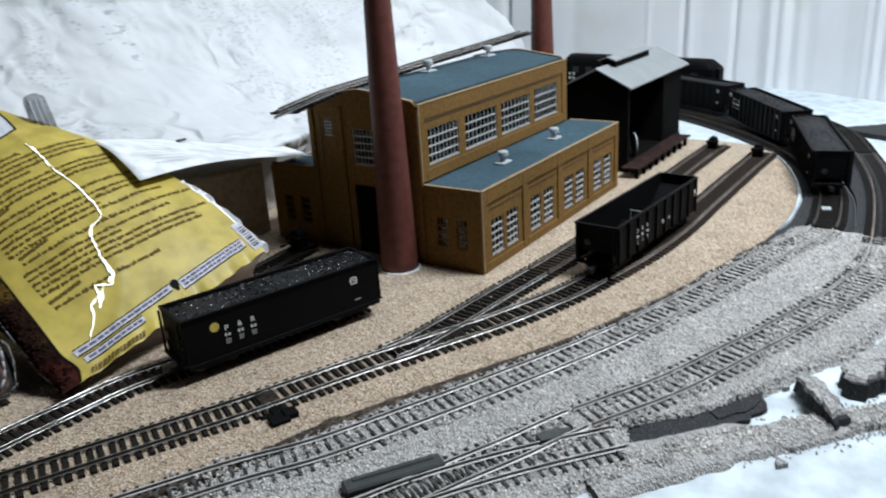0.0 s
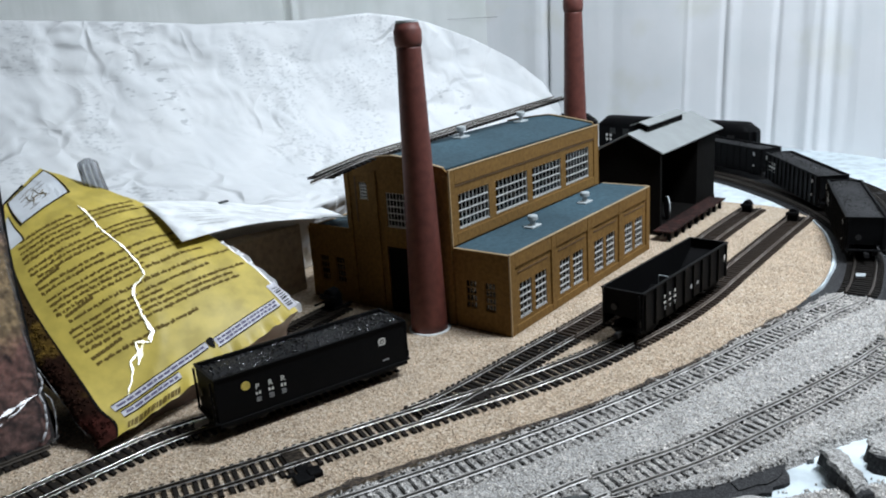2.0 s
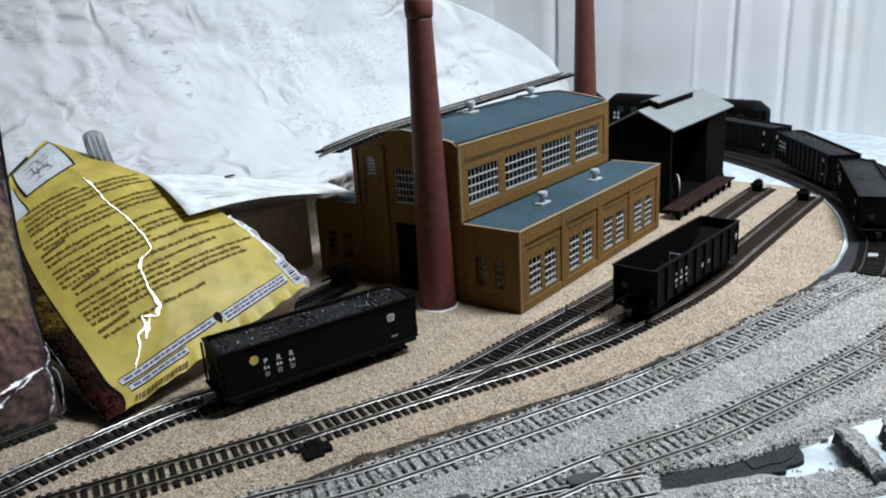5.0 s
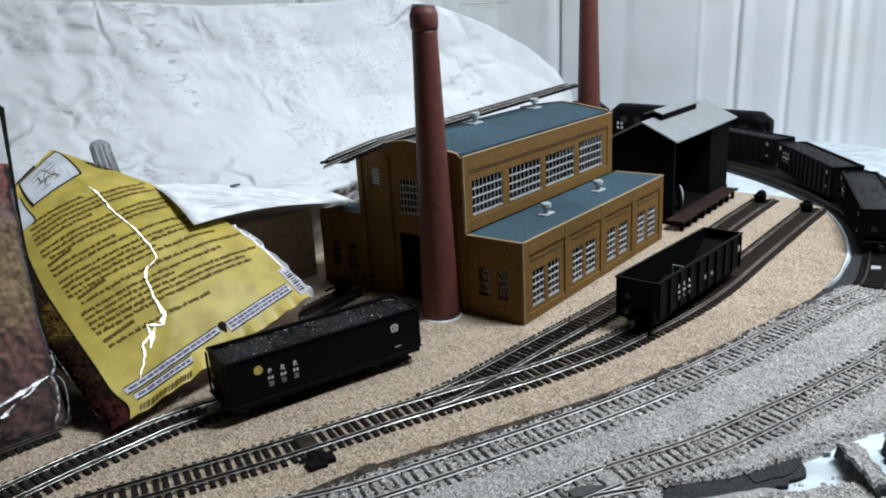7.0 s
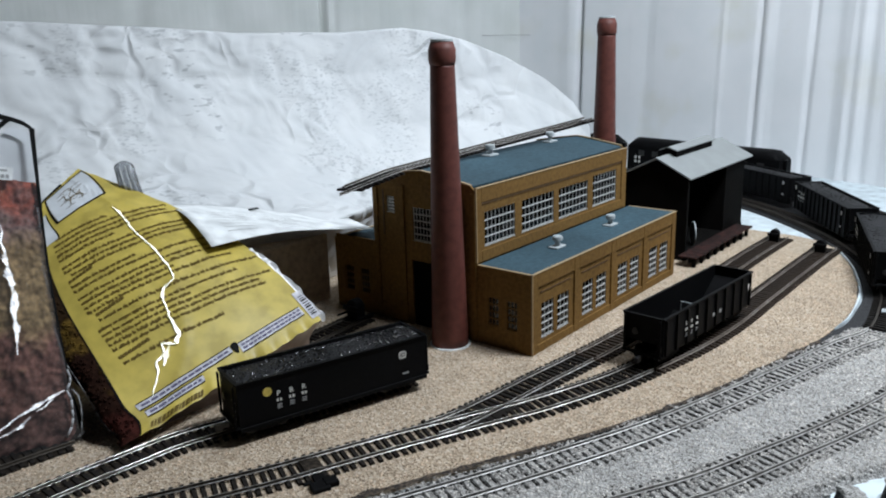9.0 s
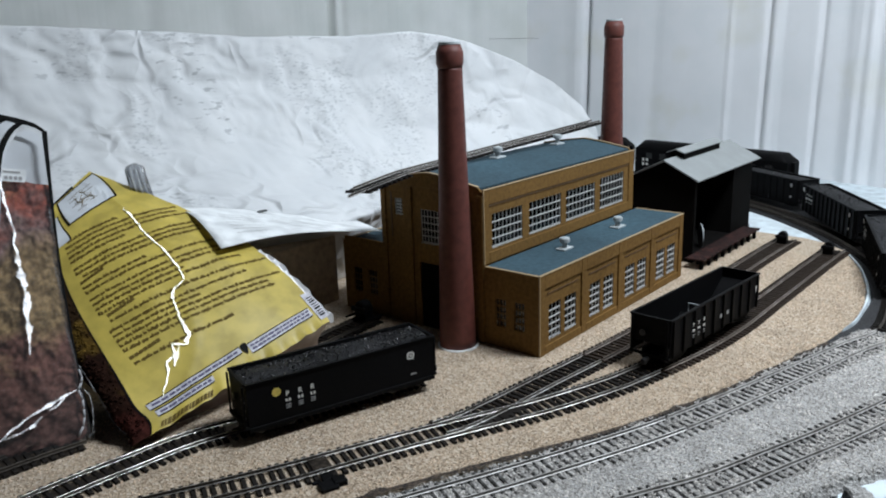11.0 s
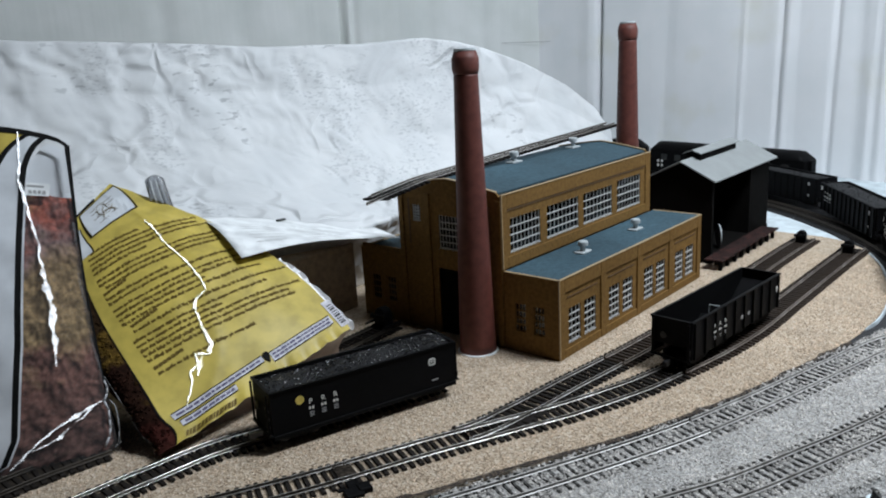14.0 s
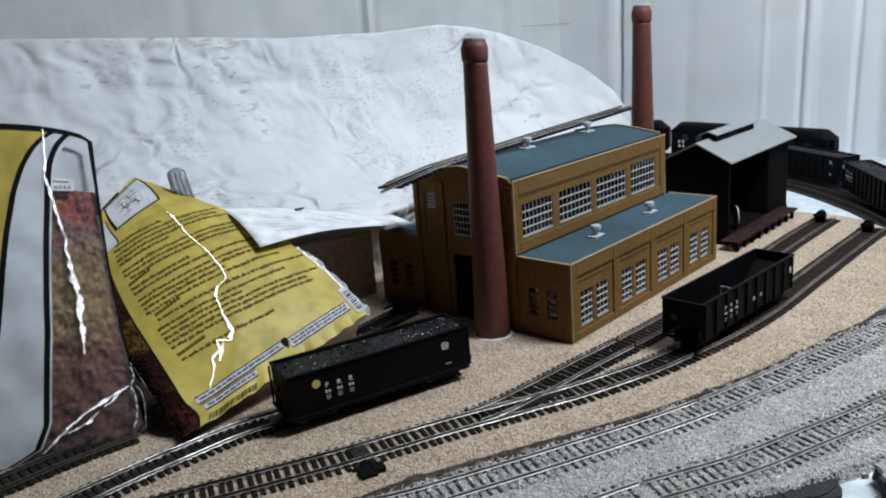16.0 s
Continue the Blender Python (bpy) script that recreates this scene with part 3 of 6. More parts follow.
for i, ((x, y), (dx, dy)) in enumerate(zip(slab_line, slab_d)):
    hw = float(np.interp(i / len(slab_line), [0, 0.15, 0.27, 0.33, 0.42, 0.55, 1.0], [19, 18, 16, 13, 11.5, 8.5, 9]))
    row = []
    for j in range(17):
        o = j / 8 - 1
        px, py = x - dy * o * hw, y + dx * o * hw
        k = 1 + 0.3 * noise.noise(Vector((px / 16, py / 16, 4)))
        px, py = x - dy * o * hw * k, y + dx * o * hw * k
        row.append(bm.verts.new((px, py, -5 + 3.9 * (1 - o**6) ** 0.6 + 1.6 * (1 - o * o) * noise.noise(Vector((px / 8, py / 8, 2))) if abs(o) < 1 else -5)))
    rows.append(row)
for a, c in zip(rows, rows[1:]):
    for k in range(16):
        bm.faces.new((a[k], c[k], c[k + 1], a[k + 1]))
solid("ballast", bm, M_GREY, "spilled bank of grey ballast on the white board", "ballast", "structure", True)
# dark glue line where the tan ground meets the ballast, and the pale cut rim on the curve
gx, gd = spline([(-700, 213), (-430, 73), (-288, -5), (-222, -29), (-145, -66), (-69, -103), (20, -135), (90, -153), (161, -170)], 3)
bm = bmesh.new()
vs = []
for (x, y), (dx, dy) in zip(gx, gd):
    a = 1.4 + 4.2 * noise.noise(Vector((x / 13, y / 13, 1))) + 1.8 * noise.noise(Vector((x / 4, y / 4, 2)))
    c = -2.0 - 2.6 * noise.noise(Vector((x / 17, y / 17, 8))) - 1.5 * noise.noise(Vector((x / 5, y / 5, 6)))
    vs.append([bm.verts.new((x - dy * o, y + dx * o, z)) for o, z in ((max(0.2, a), 0.25), (0.2, 1.3), (min(-0.5, c), 0.4))])
for a, c in zip(vs, vs[1:]):
    for k in range(2):
        bm.faces.new((a[k], c[k], c[k + 1], a[k + 1]))
solid("ground_edge", bm, M_EDGE, "dark glue line along the edge of the tan ground", "trim", "structure", True)
rx, rd = spline([(195, -172), (239, -174), (310, -165), (390, -141), (452, -112)], 5)
bm = bmesh.new()
loops = []
for (x, y), (dx, dy) in zip(rx, rd):
    w = float(np.interp(x, [190, 240, 310, 400], [0.4, 2.0, 5.0, 4.2])) + 0.5 * noise.noise(Vector((x / 12, y / 12, 3)))
    loops.append([bm.verts.new((x - dy * o, y + dx * o, z)) for o, z in ((-0.4 - w, -4.8), (0.5, -4.8), (-0.3, 0.9), (-0.3 - 0.45 * w, 0.6))])
for a, b in zip(loops, loops[1:]):
    for i in range(4):
        bm.faces.new((a[i], a[(i + 1) % 4], b[(i + 1) % 4], b[i]))
solid("ground_edge", bm, M_FOAM, "pale cut rim of the board round the tan ground", "trim", "structure")


def strewn(name, rnd, places, r0, r1, mat, label, parent=None):
    """Many loose grains as one piece of stuff: a small lopsided octahedron each."""
    base = np.array([(1, 0, 0), (-1, 0, 0), (0, 1, 0), (0, -1, 0), (0, 0, 0.8), (0, 0, -0.8)], float)
    tri = np.array([(0, 2, 4), (2, 1, 4), (1, 3, 4), (3, 0, 4), (2, 0, 5), (1, 2, 5), (3, 1, 5), (0, 3, 5)])
    n = len(places)
    r = rnd.uniform(r0, r1, (n, 1, 1)) * rnd.uniform(0.7, 1.3, (n, 1, 3))
    a = rnd.uniform(0, 6.28, (n, 2))
    v = base[None] * r
    c, s = np.cos(a[:, 0])[:, None], np.sin(a[:, 0])[:, None]
    v = np.stack([v[..., 0] * c - v[..., 1] * s, v[..., 0] * s + v[..., 1] * c, v[..., 2]], -1)
    c, s = np.cos(a[:, 1])[:, None], np.sin(a[:, 1])[:, None]
    v = np.stack([v[..., 0], v[..., 1] * c - v[..., 2] * s, v[..., 1] * s + v[..., 2] * c], -1)
    v = (v + places[:, None]) * S
    f = (tri[None] + 6 * np.arange(n)[:, None, None]).reshape(-1, 3)
    me = bpy.data.meshes.new(name)
    me.from_pydata(v.reshape(-1, 3).tolist(), [], f.tolist())
    me.materials.append(mat)
    return tagged(new(name, me), label, "grains", kind="stuff")


grng = np.random.default_rng(5)
spots = []
while len(spots) < 52000:
    i, f = grng.uniform(0.16, 1.0), grng.uniform(0.005, 0.995)
    a, c = L_IN[int(i * (len(L_IN) - 1))], L_OUT[int(i * (len(L_OUT) - 1))]
    p = a + (c - a) * f + grng.normal(0, 1.0, 2)
    n0 = noise.noise(Vector((p[0] / 14, p[1] / 14, 0)))
    spots.append((p[0], p[1], 0.2 + 0.8 * n0 + (-1.0 if f < 0.02 or f > 0.98 else 0)))
for _ in range(4500):
    k = grng.integers(0, len(slab_line))
    o, g = grng.normal(0, 6.5), grng.uniform(-2, 2)
    spots.append((slab_line[k][0] - slab_d[k][1] * o + slab_d[k][0] * g, slab_line[k][1] + slab_d[k][0] * o + slab_d[k][1] * g, -0.9 if abs(o) < 8 else -4.4))
# grains left lying on the ties, in patches, and heaped at the far end of the spread
for points, x0, x1 in ((B1, -300, 208), (B2, -230, 185)):
    bxy, bd = spline(points, 1.0)
    keep = [(p, q) for p, q in zip(bxy, bd) if x0 < p[0] < x1]
    for _ in range(9000):
        (x, y), (dx, dy) = keep[grng.integers(0, len(keep))]
        o = grng.uniform(-17, 17)
        if abs(abs(o) - 8.75) < 1.3:
            continue
        x, y = x - dy * o, y + dx * o
        n0 = noise.noise(Vector((x / 16, y / 16, 5))) + 0.5 * noise.noise(Vector((x / 5, y / 5, 9))) + (0.45 if x > 120 else 0.0)
        if n0 > grng.uniform(-0.15, 0.5):
            spots.append((x, y, 0.75 + grng.uniform(0, 0.4)))
strewn("ballast_grains", grng, np.array(spots), 0.4, 1.15, M_GRAIN, "loose grey grains of stone ballast")
spots = []
tan_in = [np.array(p) for p in exy if -420 < p[0] < 420]
while len(spots) < 38000:
    p = tan_in[grng.integers(0, len(tan_in))] + np.array([grng.uniform(-6, 6), grng.uniform(0, 1) ** 1.4 * 290])
    if 0 < p[0] < 266 and 0 < p[1] < 221 or p[1] > 200:
        continue
    spots.append((p[0], p[1], 0.15))
strewn("ground_grains", grng, np.array(spots), 0.35, 0.95, M_TANGRAIN, "loose tan grains of the ground cover")

# ---- tracks ----
def tie_mesh(name, length, mat, half=1.5):
    bm = bmesh.new()
    v = box(bm, -half, half, -length / 2, length / 2, 0, 1.8)
    for q in v[4:]:
        q.co.x *= 0.84
    for o in (-8.75, 8.75):
        for s in (-2.2, 1.2):
            box(bm, -0.8, 0.8, o + s, o + s + 1.0, 1.8, 2.4)
    return mesh_of(name, bm, mat)


TIE, TIE_LIT, TIE_DUSTY = tie_mesh("tie", 30.5, M_TIE), tie_mesh("tie", 30.5, M_TIE_LIT), tie_mesh("tie", 30.5, M_TIE_DUSTY, 1.0)
RAIL = [(-0.95, 0), (0.95, 0), (0.95, 0.3), (0.6, 0.5), (0.25, 0.65), (0.25, 1.75), (0.4, 1.95), (0.4, 2.2), (0.34, 2.36), (0.23, 2.47), (0.08, 2.52), (-0.08, 2.52), (-0.23, 2.47), (-0.34, 2.36), (-0.4, 2.2), (-0.4, 1.95), (-0.25, 1.75), (-0.25, 0.65), (-0.6, 0.5), (-0.95, 0.3)]
WEB = (0, 1, 4, 5, 6, 7, 13, 14, 15, 16, 19)


def track(points, label, base=0.0, dusty=False, rail=None, pitch=None, start=0.0, stop=None, group="tracks of the layout"):
    root = thing("track", label, "track", group=group)
    xy, d = spline(points, 1.0)
    xy, d = xy[int(start):None if stop is None else int(stop)], d[int(start):None if stop is None else int(stop)]
    for side in (-8.75, 8.75):
        bm = bmesh.new()
        sweep(bm, xy[::4], d[::4], [(o + side, z + base + 1.8) for o, z in RAIL], second=WEB)
        part("rail", bm, (rail or (M_RAIL if not dusty else M_RAIL_DULL), M_RAIL_GLEAMLESS if rail == M_RAIL_GLEAMLESS else M_WEB if not dusty else M_WEB_DUSTY), root)
    pitch = pitch or (6.1 if dusty else 5.6)
    for i in range(int(len(xy) / pitch)):
        k = int((i + 0.5) * pitch)
        ob = part("tie", TIE_DUSTY if dusty else TIE_LIT if rail == M_RAIL_WORN else TIE, None, root)
        j = random.Random(k).uniform(-1.2, 1.2)
        ob.matrix_basis = pose(xy[k][0] * S, xy[k][1] * S, base * S, 0, 0, math.degrees(math.atan2(d[k][1], d[k][0])) + j)
    return root


def run_to(points, x, start=0, pitch=5.6):
    """Length along a track at which it first passes x, rounded to a whole number of ties from its start."""
    xy, _ = spline(points, 1.0)
    return start + round(math.ceil((int(np.argmax(xy[:, 0] > x)) - start) / pitch) * pitch + 0.4)


T1 = [(-760, 124), (-560, 120), (-337, 114), (-283, 110), (-246, 106), (-205, 93), (-150, 73), (-100, 57), (-84, 52)]
T2 = [(-900, 330), (-620, 200), (-420, 112), (-313, 62), (-287, 49), (-259, 35), (-230, 21), (-197, 7), (-162, -8), (-126, -25), (-100, -37), (-70, -51), (-20, -69), (10, -77), (80, -91), (150, -98), (231, -99), (370, -101), (452, -103)]
T3 = [(-162, -6), (-126, -19), (-93, -24), (-65, -27), (-32, -30), (3, -34), (53, -39), (120, -43), (200, -44), (299, -43), (380, -43), (470, -45)]
track(T1, "dark-tied siding track with shiny rails under the loaded hopper")
track(T2, "dark-tied yard track with shiny rails running past the factory", stop=run_to(T2, 30))
track(T2, "dark-tied yard track with brown worn rails beyond the factory", rail=M_RAIL_WORN, start=run_to(T2, 30))
track(T3, "dark-tied loading track branching off beside the factory", start=24, stop=run_to(T3, 20, 24))
track(T3, "dark-tied loading track with brown worn rails at the shed", rail=M_RAIL_WORN, start=run_to(T3, 20, 24))
bed("track_dirt", T1, 7.2, -0.4, 0.7, M_DIRT, "dark dirt packed between the ties of the siding", 0.6)
bed("track_dirt", [(-700, 222), (-420, 180), (-330, 173), (-289, 167.3)], 14.0, -0.4, 0.8, M_DIRT, "dark dirt packed between the ties beside the bag", 1.2)
track([(-130, 168), (-81, 169), (-55, 171), (-8, 175)], "short dark-tied stub track ending beside the factory", rail=M_WEB)
track([(-700, 222), (-420, 180), (-330, 173), (-287, 167)], "dark-tied track in front of the upright bag", rail=M_WEB)
track(B1, "grey ballasted inner main track with bright rails", base=-0.8, dusty=True, start=run_to(B1, -480), stop=run_to(B1, -45, run_to(B1, -480), 6.1))
track(B1, "grey ballasted inner main track on the curve, dusty rails coloured without gleam", base=-0.8, dusty=True, rail=M_RAIL_GLEAMLESS, start=run_to(B1, -45, run_to(B1, -480), 6.1), stop=run_to(B1, 205))
track(B1, "black inner main track on the curve under the train", base=-0.5, rail=M_WEB, start=run_to(B1, 206))
track(B2, "grey ballasted outer main track with shiny rails at the turnout", base=-0.8, dusty=True, start=run_to(B2, -480), stop=run_to(B2, -152))
track(B2, "grey ballasted outer main track on the curve, dusty rails coloured without gleam", base=-0.8, dusty=True, rail=M_RAIL_GLEAMLESS, start=run_to(B2, -150), stop=run_to(B2, 180))
track(B2, "outer main track with brown rails and dusty ties past the ballast", base=-0.5, dusty=True, rail=M_RAIL_WORN, start=run_to(B2, 181), stop=run_to(B2, 480))
track(B2, "dark outer main track on the curve under the coaches", base=-0.5, rail=M_WEB, start=run_to(B2, 481))
branch = track(BRANCH, "cut end of a ballasted turnout branch", base=-0.8, dusty=True, rail=M_RAIL_DULL)
frog = prism(bmesh.new(), [(-9, -3.2), (-3, -4.2), (5, -2.6), (10, -0.8), (10, 0.8), (4, 3.0), (-4, 4.4), (-9, 2.8)], lambda u, v, w: (-172 + 0.83 * u + 0.56 * v, -144 - 0.56 * u + 0.83 * v, 0.9 + w), 3.3)
part("frog", bevelled(frog, 0.3), M_CASE, branch, "dark plastic frog between the rails")

# ---- factory ----
factory = thing("factory", "ochre brick model factory with slate blue roofs on the tan ground", "model building")
LX, WD, Y1, Y2, YD, ZL, ZH, ZA = 266.0, 53.0, 53.0, 168.0, 221.0, 66.5, 129.0, 137.5
HX = 258.0
BAYS = [(4 + 64.5 * i, 4 + 64.5 * (i + 1)) for i in range(4)]


def window(parent, u0, u1, v0, v1, cols, rows, place, name="window", paint=None):
    """White glazing bars in a real opening, with a pane behind them."""

    def bar(bm, a, b, c, e, w0, w1):
        return prism(bm, [(a, c), (b, c), (b, e), (a, e)], lambda u, v, w: place(u, v, w0 + w * (w1 - w0)), 1.0)
    ring_ = holed(bmesh.new(), (u0, u1), (v0, v1), [(u0 + 0.4, u1 - 0.4, v0 + 0.7, v1 - 0.4)], lambda u, v, w: place(u, v, 0.7 + w), 1.0)
    frame_part = part(name, ring_, (paint or M_WINDOW), parent)
    for i in range(1, cols):
        u = u0 + (u1 - u0) * i / cols
        part("glazing_bar", bar(bmesh.new(), u - 0.22, u + 0.22, v0 + 0.7, v1 - 0.4, 0.75, 1.2), (paint or M_WINDOW), frame_part)
    for j in range(1, rows):
        v = v0 + (v1 - v0) * j / rows
        part("glazing_bar", bar(bmesh.new(), u0 + 0.4, u1 - 0.4, v - 0.42, v + 0.42, 0.4, 1.3), (paint or M_WINDOW), frame_part)
    part("pane", bar(bmesh.new(), u0 + 0.6, u1 - 0.6, v0 + 0.6, v1 - 0.6, 1.7, 2.0), M_GLASS, frame_part)
    part("sill", bar(bmesh.new(), u0 - 0.2, u1 + 0.2, v0 - 0.5, v0, -0.2, 1.3), (paint or M_WINDOW), frame_part)
    return frame_part


front = lambda u, v, w: (u, 1.4 + w, v)
low_holes = []
for a, b in BAYS:
    m = (a + b) / 2
    low_holes += [(m - 21, m - 3.0, 11, 40), (m + 3.0, m + 21, 11, 40)]
part("wall", holed(bmesh.new(), (0.8, LX - 0.8), (0, ZL - 1), low_holes, front, 2.0), M_BRICK, factory)
for u0, u1, v0, v1 in low_holes:
    window(factory, u0, u1, v0, v1, 3, 5, front)
for i in range(5):
    u = 4 + 64.5 * i
    part("pilaster", boxed(max(0, u - 4), min(LX, u + 4), 0, 1.6, 0.2, ZL, 0.25), M_BRICK, factory)
for a, b in BAYS:
    part("lintel", boxed(a + 4.2, b - 4.2, 0.15, 1.6, 55, ZL, 0.25), M_BRICK, factory)
    part("plinth", boxed(a + 4.2, b - 4.2, 0.15, 1.6, 0.2, 7, 0.25), M_BRICK, factory)
    part("panel_line", boxed(a + 9, b - 9, 0.9, 1.5, 49.2, 50.4), M_DARKBRICK, factory)
part("edge_strip", boxed(-0.35, 0.9, -0.35, 0.9, 0, ZL + 1.2, 0.2), M_TRIM, factory)
part("coping", boxed(-0.4, LX + 0.4, -0.4, 1.7, ZL, ZL + 0.9, 0.25), M_TRIM, factory)
part("coping", boxed(LX - 2.0, LX + 0.4, 1.8, Y1 - 0.4, ZL, ZL + 0.9, 0.25), M_TRIM, factory)
part("coping", boxed(-0.4, 2.0, 1.8, Y1 - 0.4, ZL, ZL + 0.9, 0.25), M_TRIM, factory)
part("roof", boxed(2.1, LX - 2.1, 2.3, Y1 - 0.2, ZL - 2.2, ZL + 0.4), M_ROOF, factory, "slate blue flat roof of the low wing")
# tall hall
high = lambda u, v, w: (u, Y1 + 1.2 + w, v)
high_holes = [(12.5, 56, 80, 108), (66.5, 118, 80, 108), (127, 180, 80, 108), (190, 238, 80, 110)]
part("wall", holed(bmesh.new(), (0.8, HX - 0.8), (ZL, ZH - 1), high_holes, high, 2.0), M_BRICK, factory)
for u0, u1, v0, v1 in high_holes:
    window(factory, u0, u1, v0, v1, 8, 4, high)
for u0, u1, v0, v1, sd in ((31, 54, 92, 107.5, 1), (88, 99, 81, 89, 2), (150, 178, 99, 107.5, 3), (226, 237, 94, 109, 4)):
    r = random.Random(sd)
    cu, cv = (u0 + u1) / 2, (v0 + v1) / 2
    blob = []
    for k in range(14):
        a, q = 2 * math.pi * k / 14, r.uniform(0.7, 1.0)
        blob.append((min(u1, max(u0, cu + (u1 - u0) * 0.6 * q * math.cos(a))), min(v1, max(v0, cv + (v1 - v0) * 0.6 * q * math.sin(a)))))
    part("glue_smear", prism(bmesh.new(), blob, lambda u, v, w: high(u, v, 2.1 + w), 0.2), M_SMEAR, factory, "cloudy dried glue behind the panes")
part("pilaster", boxed(0, 7.5, Y1, Y1 + 1.4, ZL + 1.5, ZH, 0.25), M_BRICK, factory)
part("pilaster", boxed(HX - 10, HX, Y1, Y1 + 1.4, ZL + 1.5, ZH, 0.25), M_BRICK, factory)
part("lintel", boxed(7.7, HX - 10.2, Y1 + 0.1, Y1 + 1.4, 117, ZH, 0.25), M_BRICK, factory)
part("panel_line", boxed(7.7, HX - 10.2, Y1 + 0.5, Y1 + 1.3, 115.2, 116.6), M_DARKBRICK, factory)
part("sill_band", boxed(7.7, HX - 10.2, Y1 + 0.1, Y1 + 1.4, ZL + 1.5, 77, 0.25), M_BRICK, factory)
part("edge_strip", boxed(-0.35, 0.9, Y1 - 0.35, Y1 + 0.9, ZL + 1.4, ZH + 1.2, 0.2), M_TRIM, factory)
part("coping", boxed(-0.4, HX + 0.4, Y1 - 0.4, Y1 + 1.6, ZH, ZH + 0.8, 0.2), M_TRIM, factory)
arc = [(Y1 + (Y2 - Y1) * i / 20, ZH + (ZA - ZH) * (1 - abs(i / 10 - 1) ** 1.2)) for i in range(21)]
bm = bmesh.new()
prism(bm, [(y, z - 1.2) for y, z in arc[1:-1]] + [(y, z + 0.5) for y, z in arc[1:-1]][::-1], lambda u, v, w: (1.5 + w, u, v), HX - 3.0)
part("roof", bm, M_ROOF, factory, "slate blue arched roof of the tall hall")
side_holes = [(71, 84, 84, 107), (92, 121, 78, 107), (142, 151, 100, 114), (96, 124, 0, 60)]
for x0, x1 in ((0.0, 0.0), (HX - 2.0, LX - 2.0)):
    pl = lambda u, v, w, x0=x0: (x0 + 0.2 + w, u, v)
    pw = lambda u, v, w, x1=x1: (x1 + 0.2 + w, u, v)
    bm = holed(bmesh.new(), (Y1 + 0.4, Y2 - 0.4), (0, ZH - 3), side_holes if x0 == 0 else [], pl, 1.8)
    part("end_wall", bm, M_BRICK, factory)
    bm = bmesh.new()
    prism(bm, [(Y1 + 0.4, ZH - 2.9), (Y2 - 0.4, ZH - 2.9)] + [(y, z + 1.0) for y, z in arc[1:-1]][::-1], pl, 1.8)
    part("gable", bm, M_BRICK, factory)
    bm = bmesh.new()
    prism(bm, [(y, z + 1.1) for y, z in arc[1:-1]] + [(y, z + 2.0) for y, z in arc[1:-1]][::-1], lambda u, v, w, x0=x0: (x0 - 0.4 + w, u, v), 2.8)
    part("coping", bm, M_TRIM, factory)
    holes = [(14.5, 24.5, 18, 42), (32.5, 43, 18, 42)] if x0 == 0 else []
    part("end_wall", holed(bmesh.new(), (0.95, Y1), (0, ZL - 0.2), holes, pw, 1.8), M_BRICK, factory)
    holes2 = [(178, 189, 18, 42), (198, 209, 18, 42)] if x0 == 0 else []
    part("end_wall", holed(bmesh.new(), (Y2, YD), (0, ZL - 0.2), holes2, pw, 1.8), M_BRICK, factory)
    if x0 == 0:
        for h in holes + holes2:
            window(factory, *h, 3, 4, pl, paint=M_BRICK)
        for h in side_holes[:3]:
            window(factory, *h, 3 if h[1] - h[0] < 20 else 8, 5, pl)
        for y in (Y1 + 3.5, 88, 133, Y2 - 3.5):
            part("pilaster", boxed(-1.2, 0.1, y - 2.6, y + 2.6, 0.2, ZH - 4, 0.2), M_BRICK, factory)
        for y in (66, 155):
            part("panel_line", boxed(-0.35, 0.1, y - 0.8, y + 0.8, ZL + 12, ZH - 10), M_DARKBRICK, factory)
        part("loading_door", boxed(3.2, 4.4, 95, 125, 0.2, 61), M_SHED, factory, "black recessed loading door")
part("back_wall", boxed(0.8, LX - 0.8, YD - 2, YD, 0, ZL - 0.2), M_BRICK, factory)
rear = lambda u, v, w: (u, Y2 - 2.2 + w, v)
part("back_wall", holed(bmesh.new(), (2.1, HX - 2.1), (ZL + 0.6, ZH), [(a, b, 74, 108) for a, b, _, _ in high_holes], rear, 2.0), M_BRICK, factory)
for a, b, _, _ in high_holes:
    window(factory, a, b, 74, 108, 8, 4, rear)
part("coping", boxed(-0.4, LX + 0.4, YD - 2.2, YD + 0.4, ZL, ZL + 1.3, 0.25), M_TRIM, factory)
part("parapet", boxed(-0.1, 1.8, Y2 + 0.1, YD - 2.4, ZL - 0.1, ZL + 4.6, 0.25), M_BRICK, factory, "low brick parapet on the end wall")
part("roof", boxed(2.1, LX - 2.1, Y2 + 0.2, YD - 2.3, ZL - 2.2, ZL + 0.4), M_ROOF, factory, "slate blue flat roof of the rear wing")
part("floor_plate", boxed(2.2, LX - 2.2, 3.6, YD - 2.2, 0.3, 1.2), M_SHED, factory)


def ventilator(x, y, z):
    t = thing("roof_ventilator", "small pale grey ventilator standing on the factory roof", "roof vent", (x, y, z), group="ventilators on the factory")
    part("base", boxed(-7.5, 7.5, -4.6, 4.6, 0, 1.6, 0.4), M_VENT, t)
    part("neck", ring(bmesh.new(), [(2.4, 1.6), (2.2, 6.4)], 16), M_VENT, t, smooth=False)
    part("cap", ring(bmesh.new(), [(3.4, 6.0), (4.5, 6.6), (4.5, 9.4), (3.9, 10.4), (0.5, 10.8)], 18), M_VENT, t)
    return t


for x, y, z in ((82, 28, ZL + 0.4), (178, 28, ZL + 0.4), (102, 113, ZA + 0.3), (207, 114, ZA + 0.3)):
    ventilator(x, y, z)


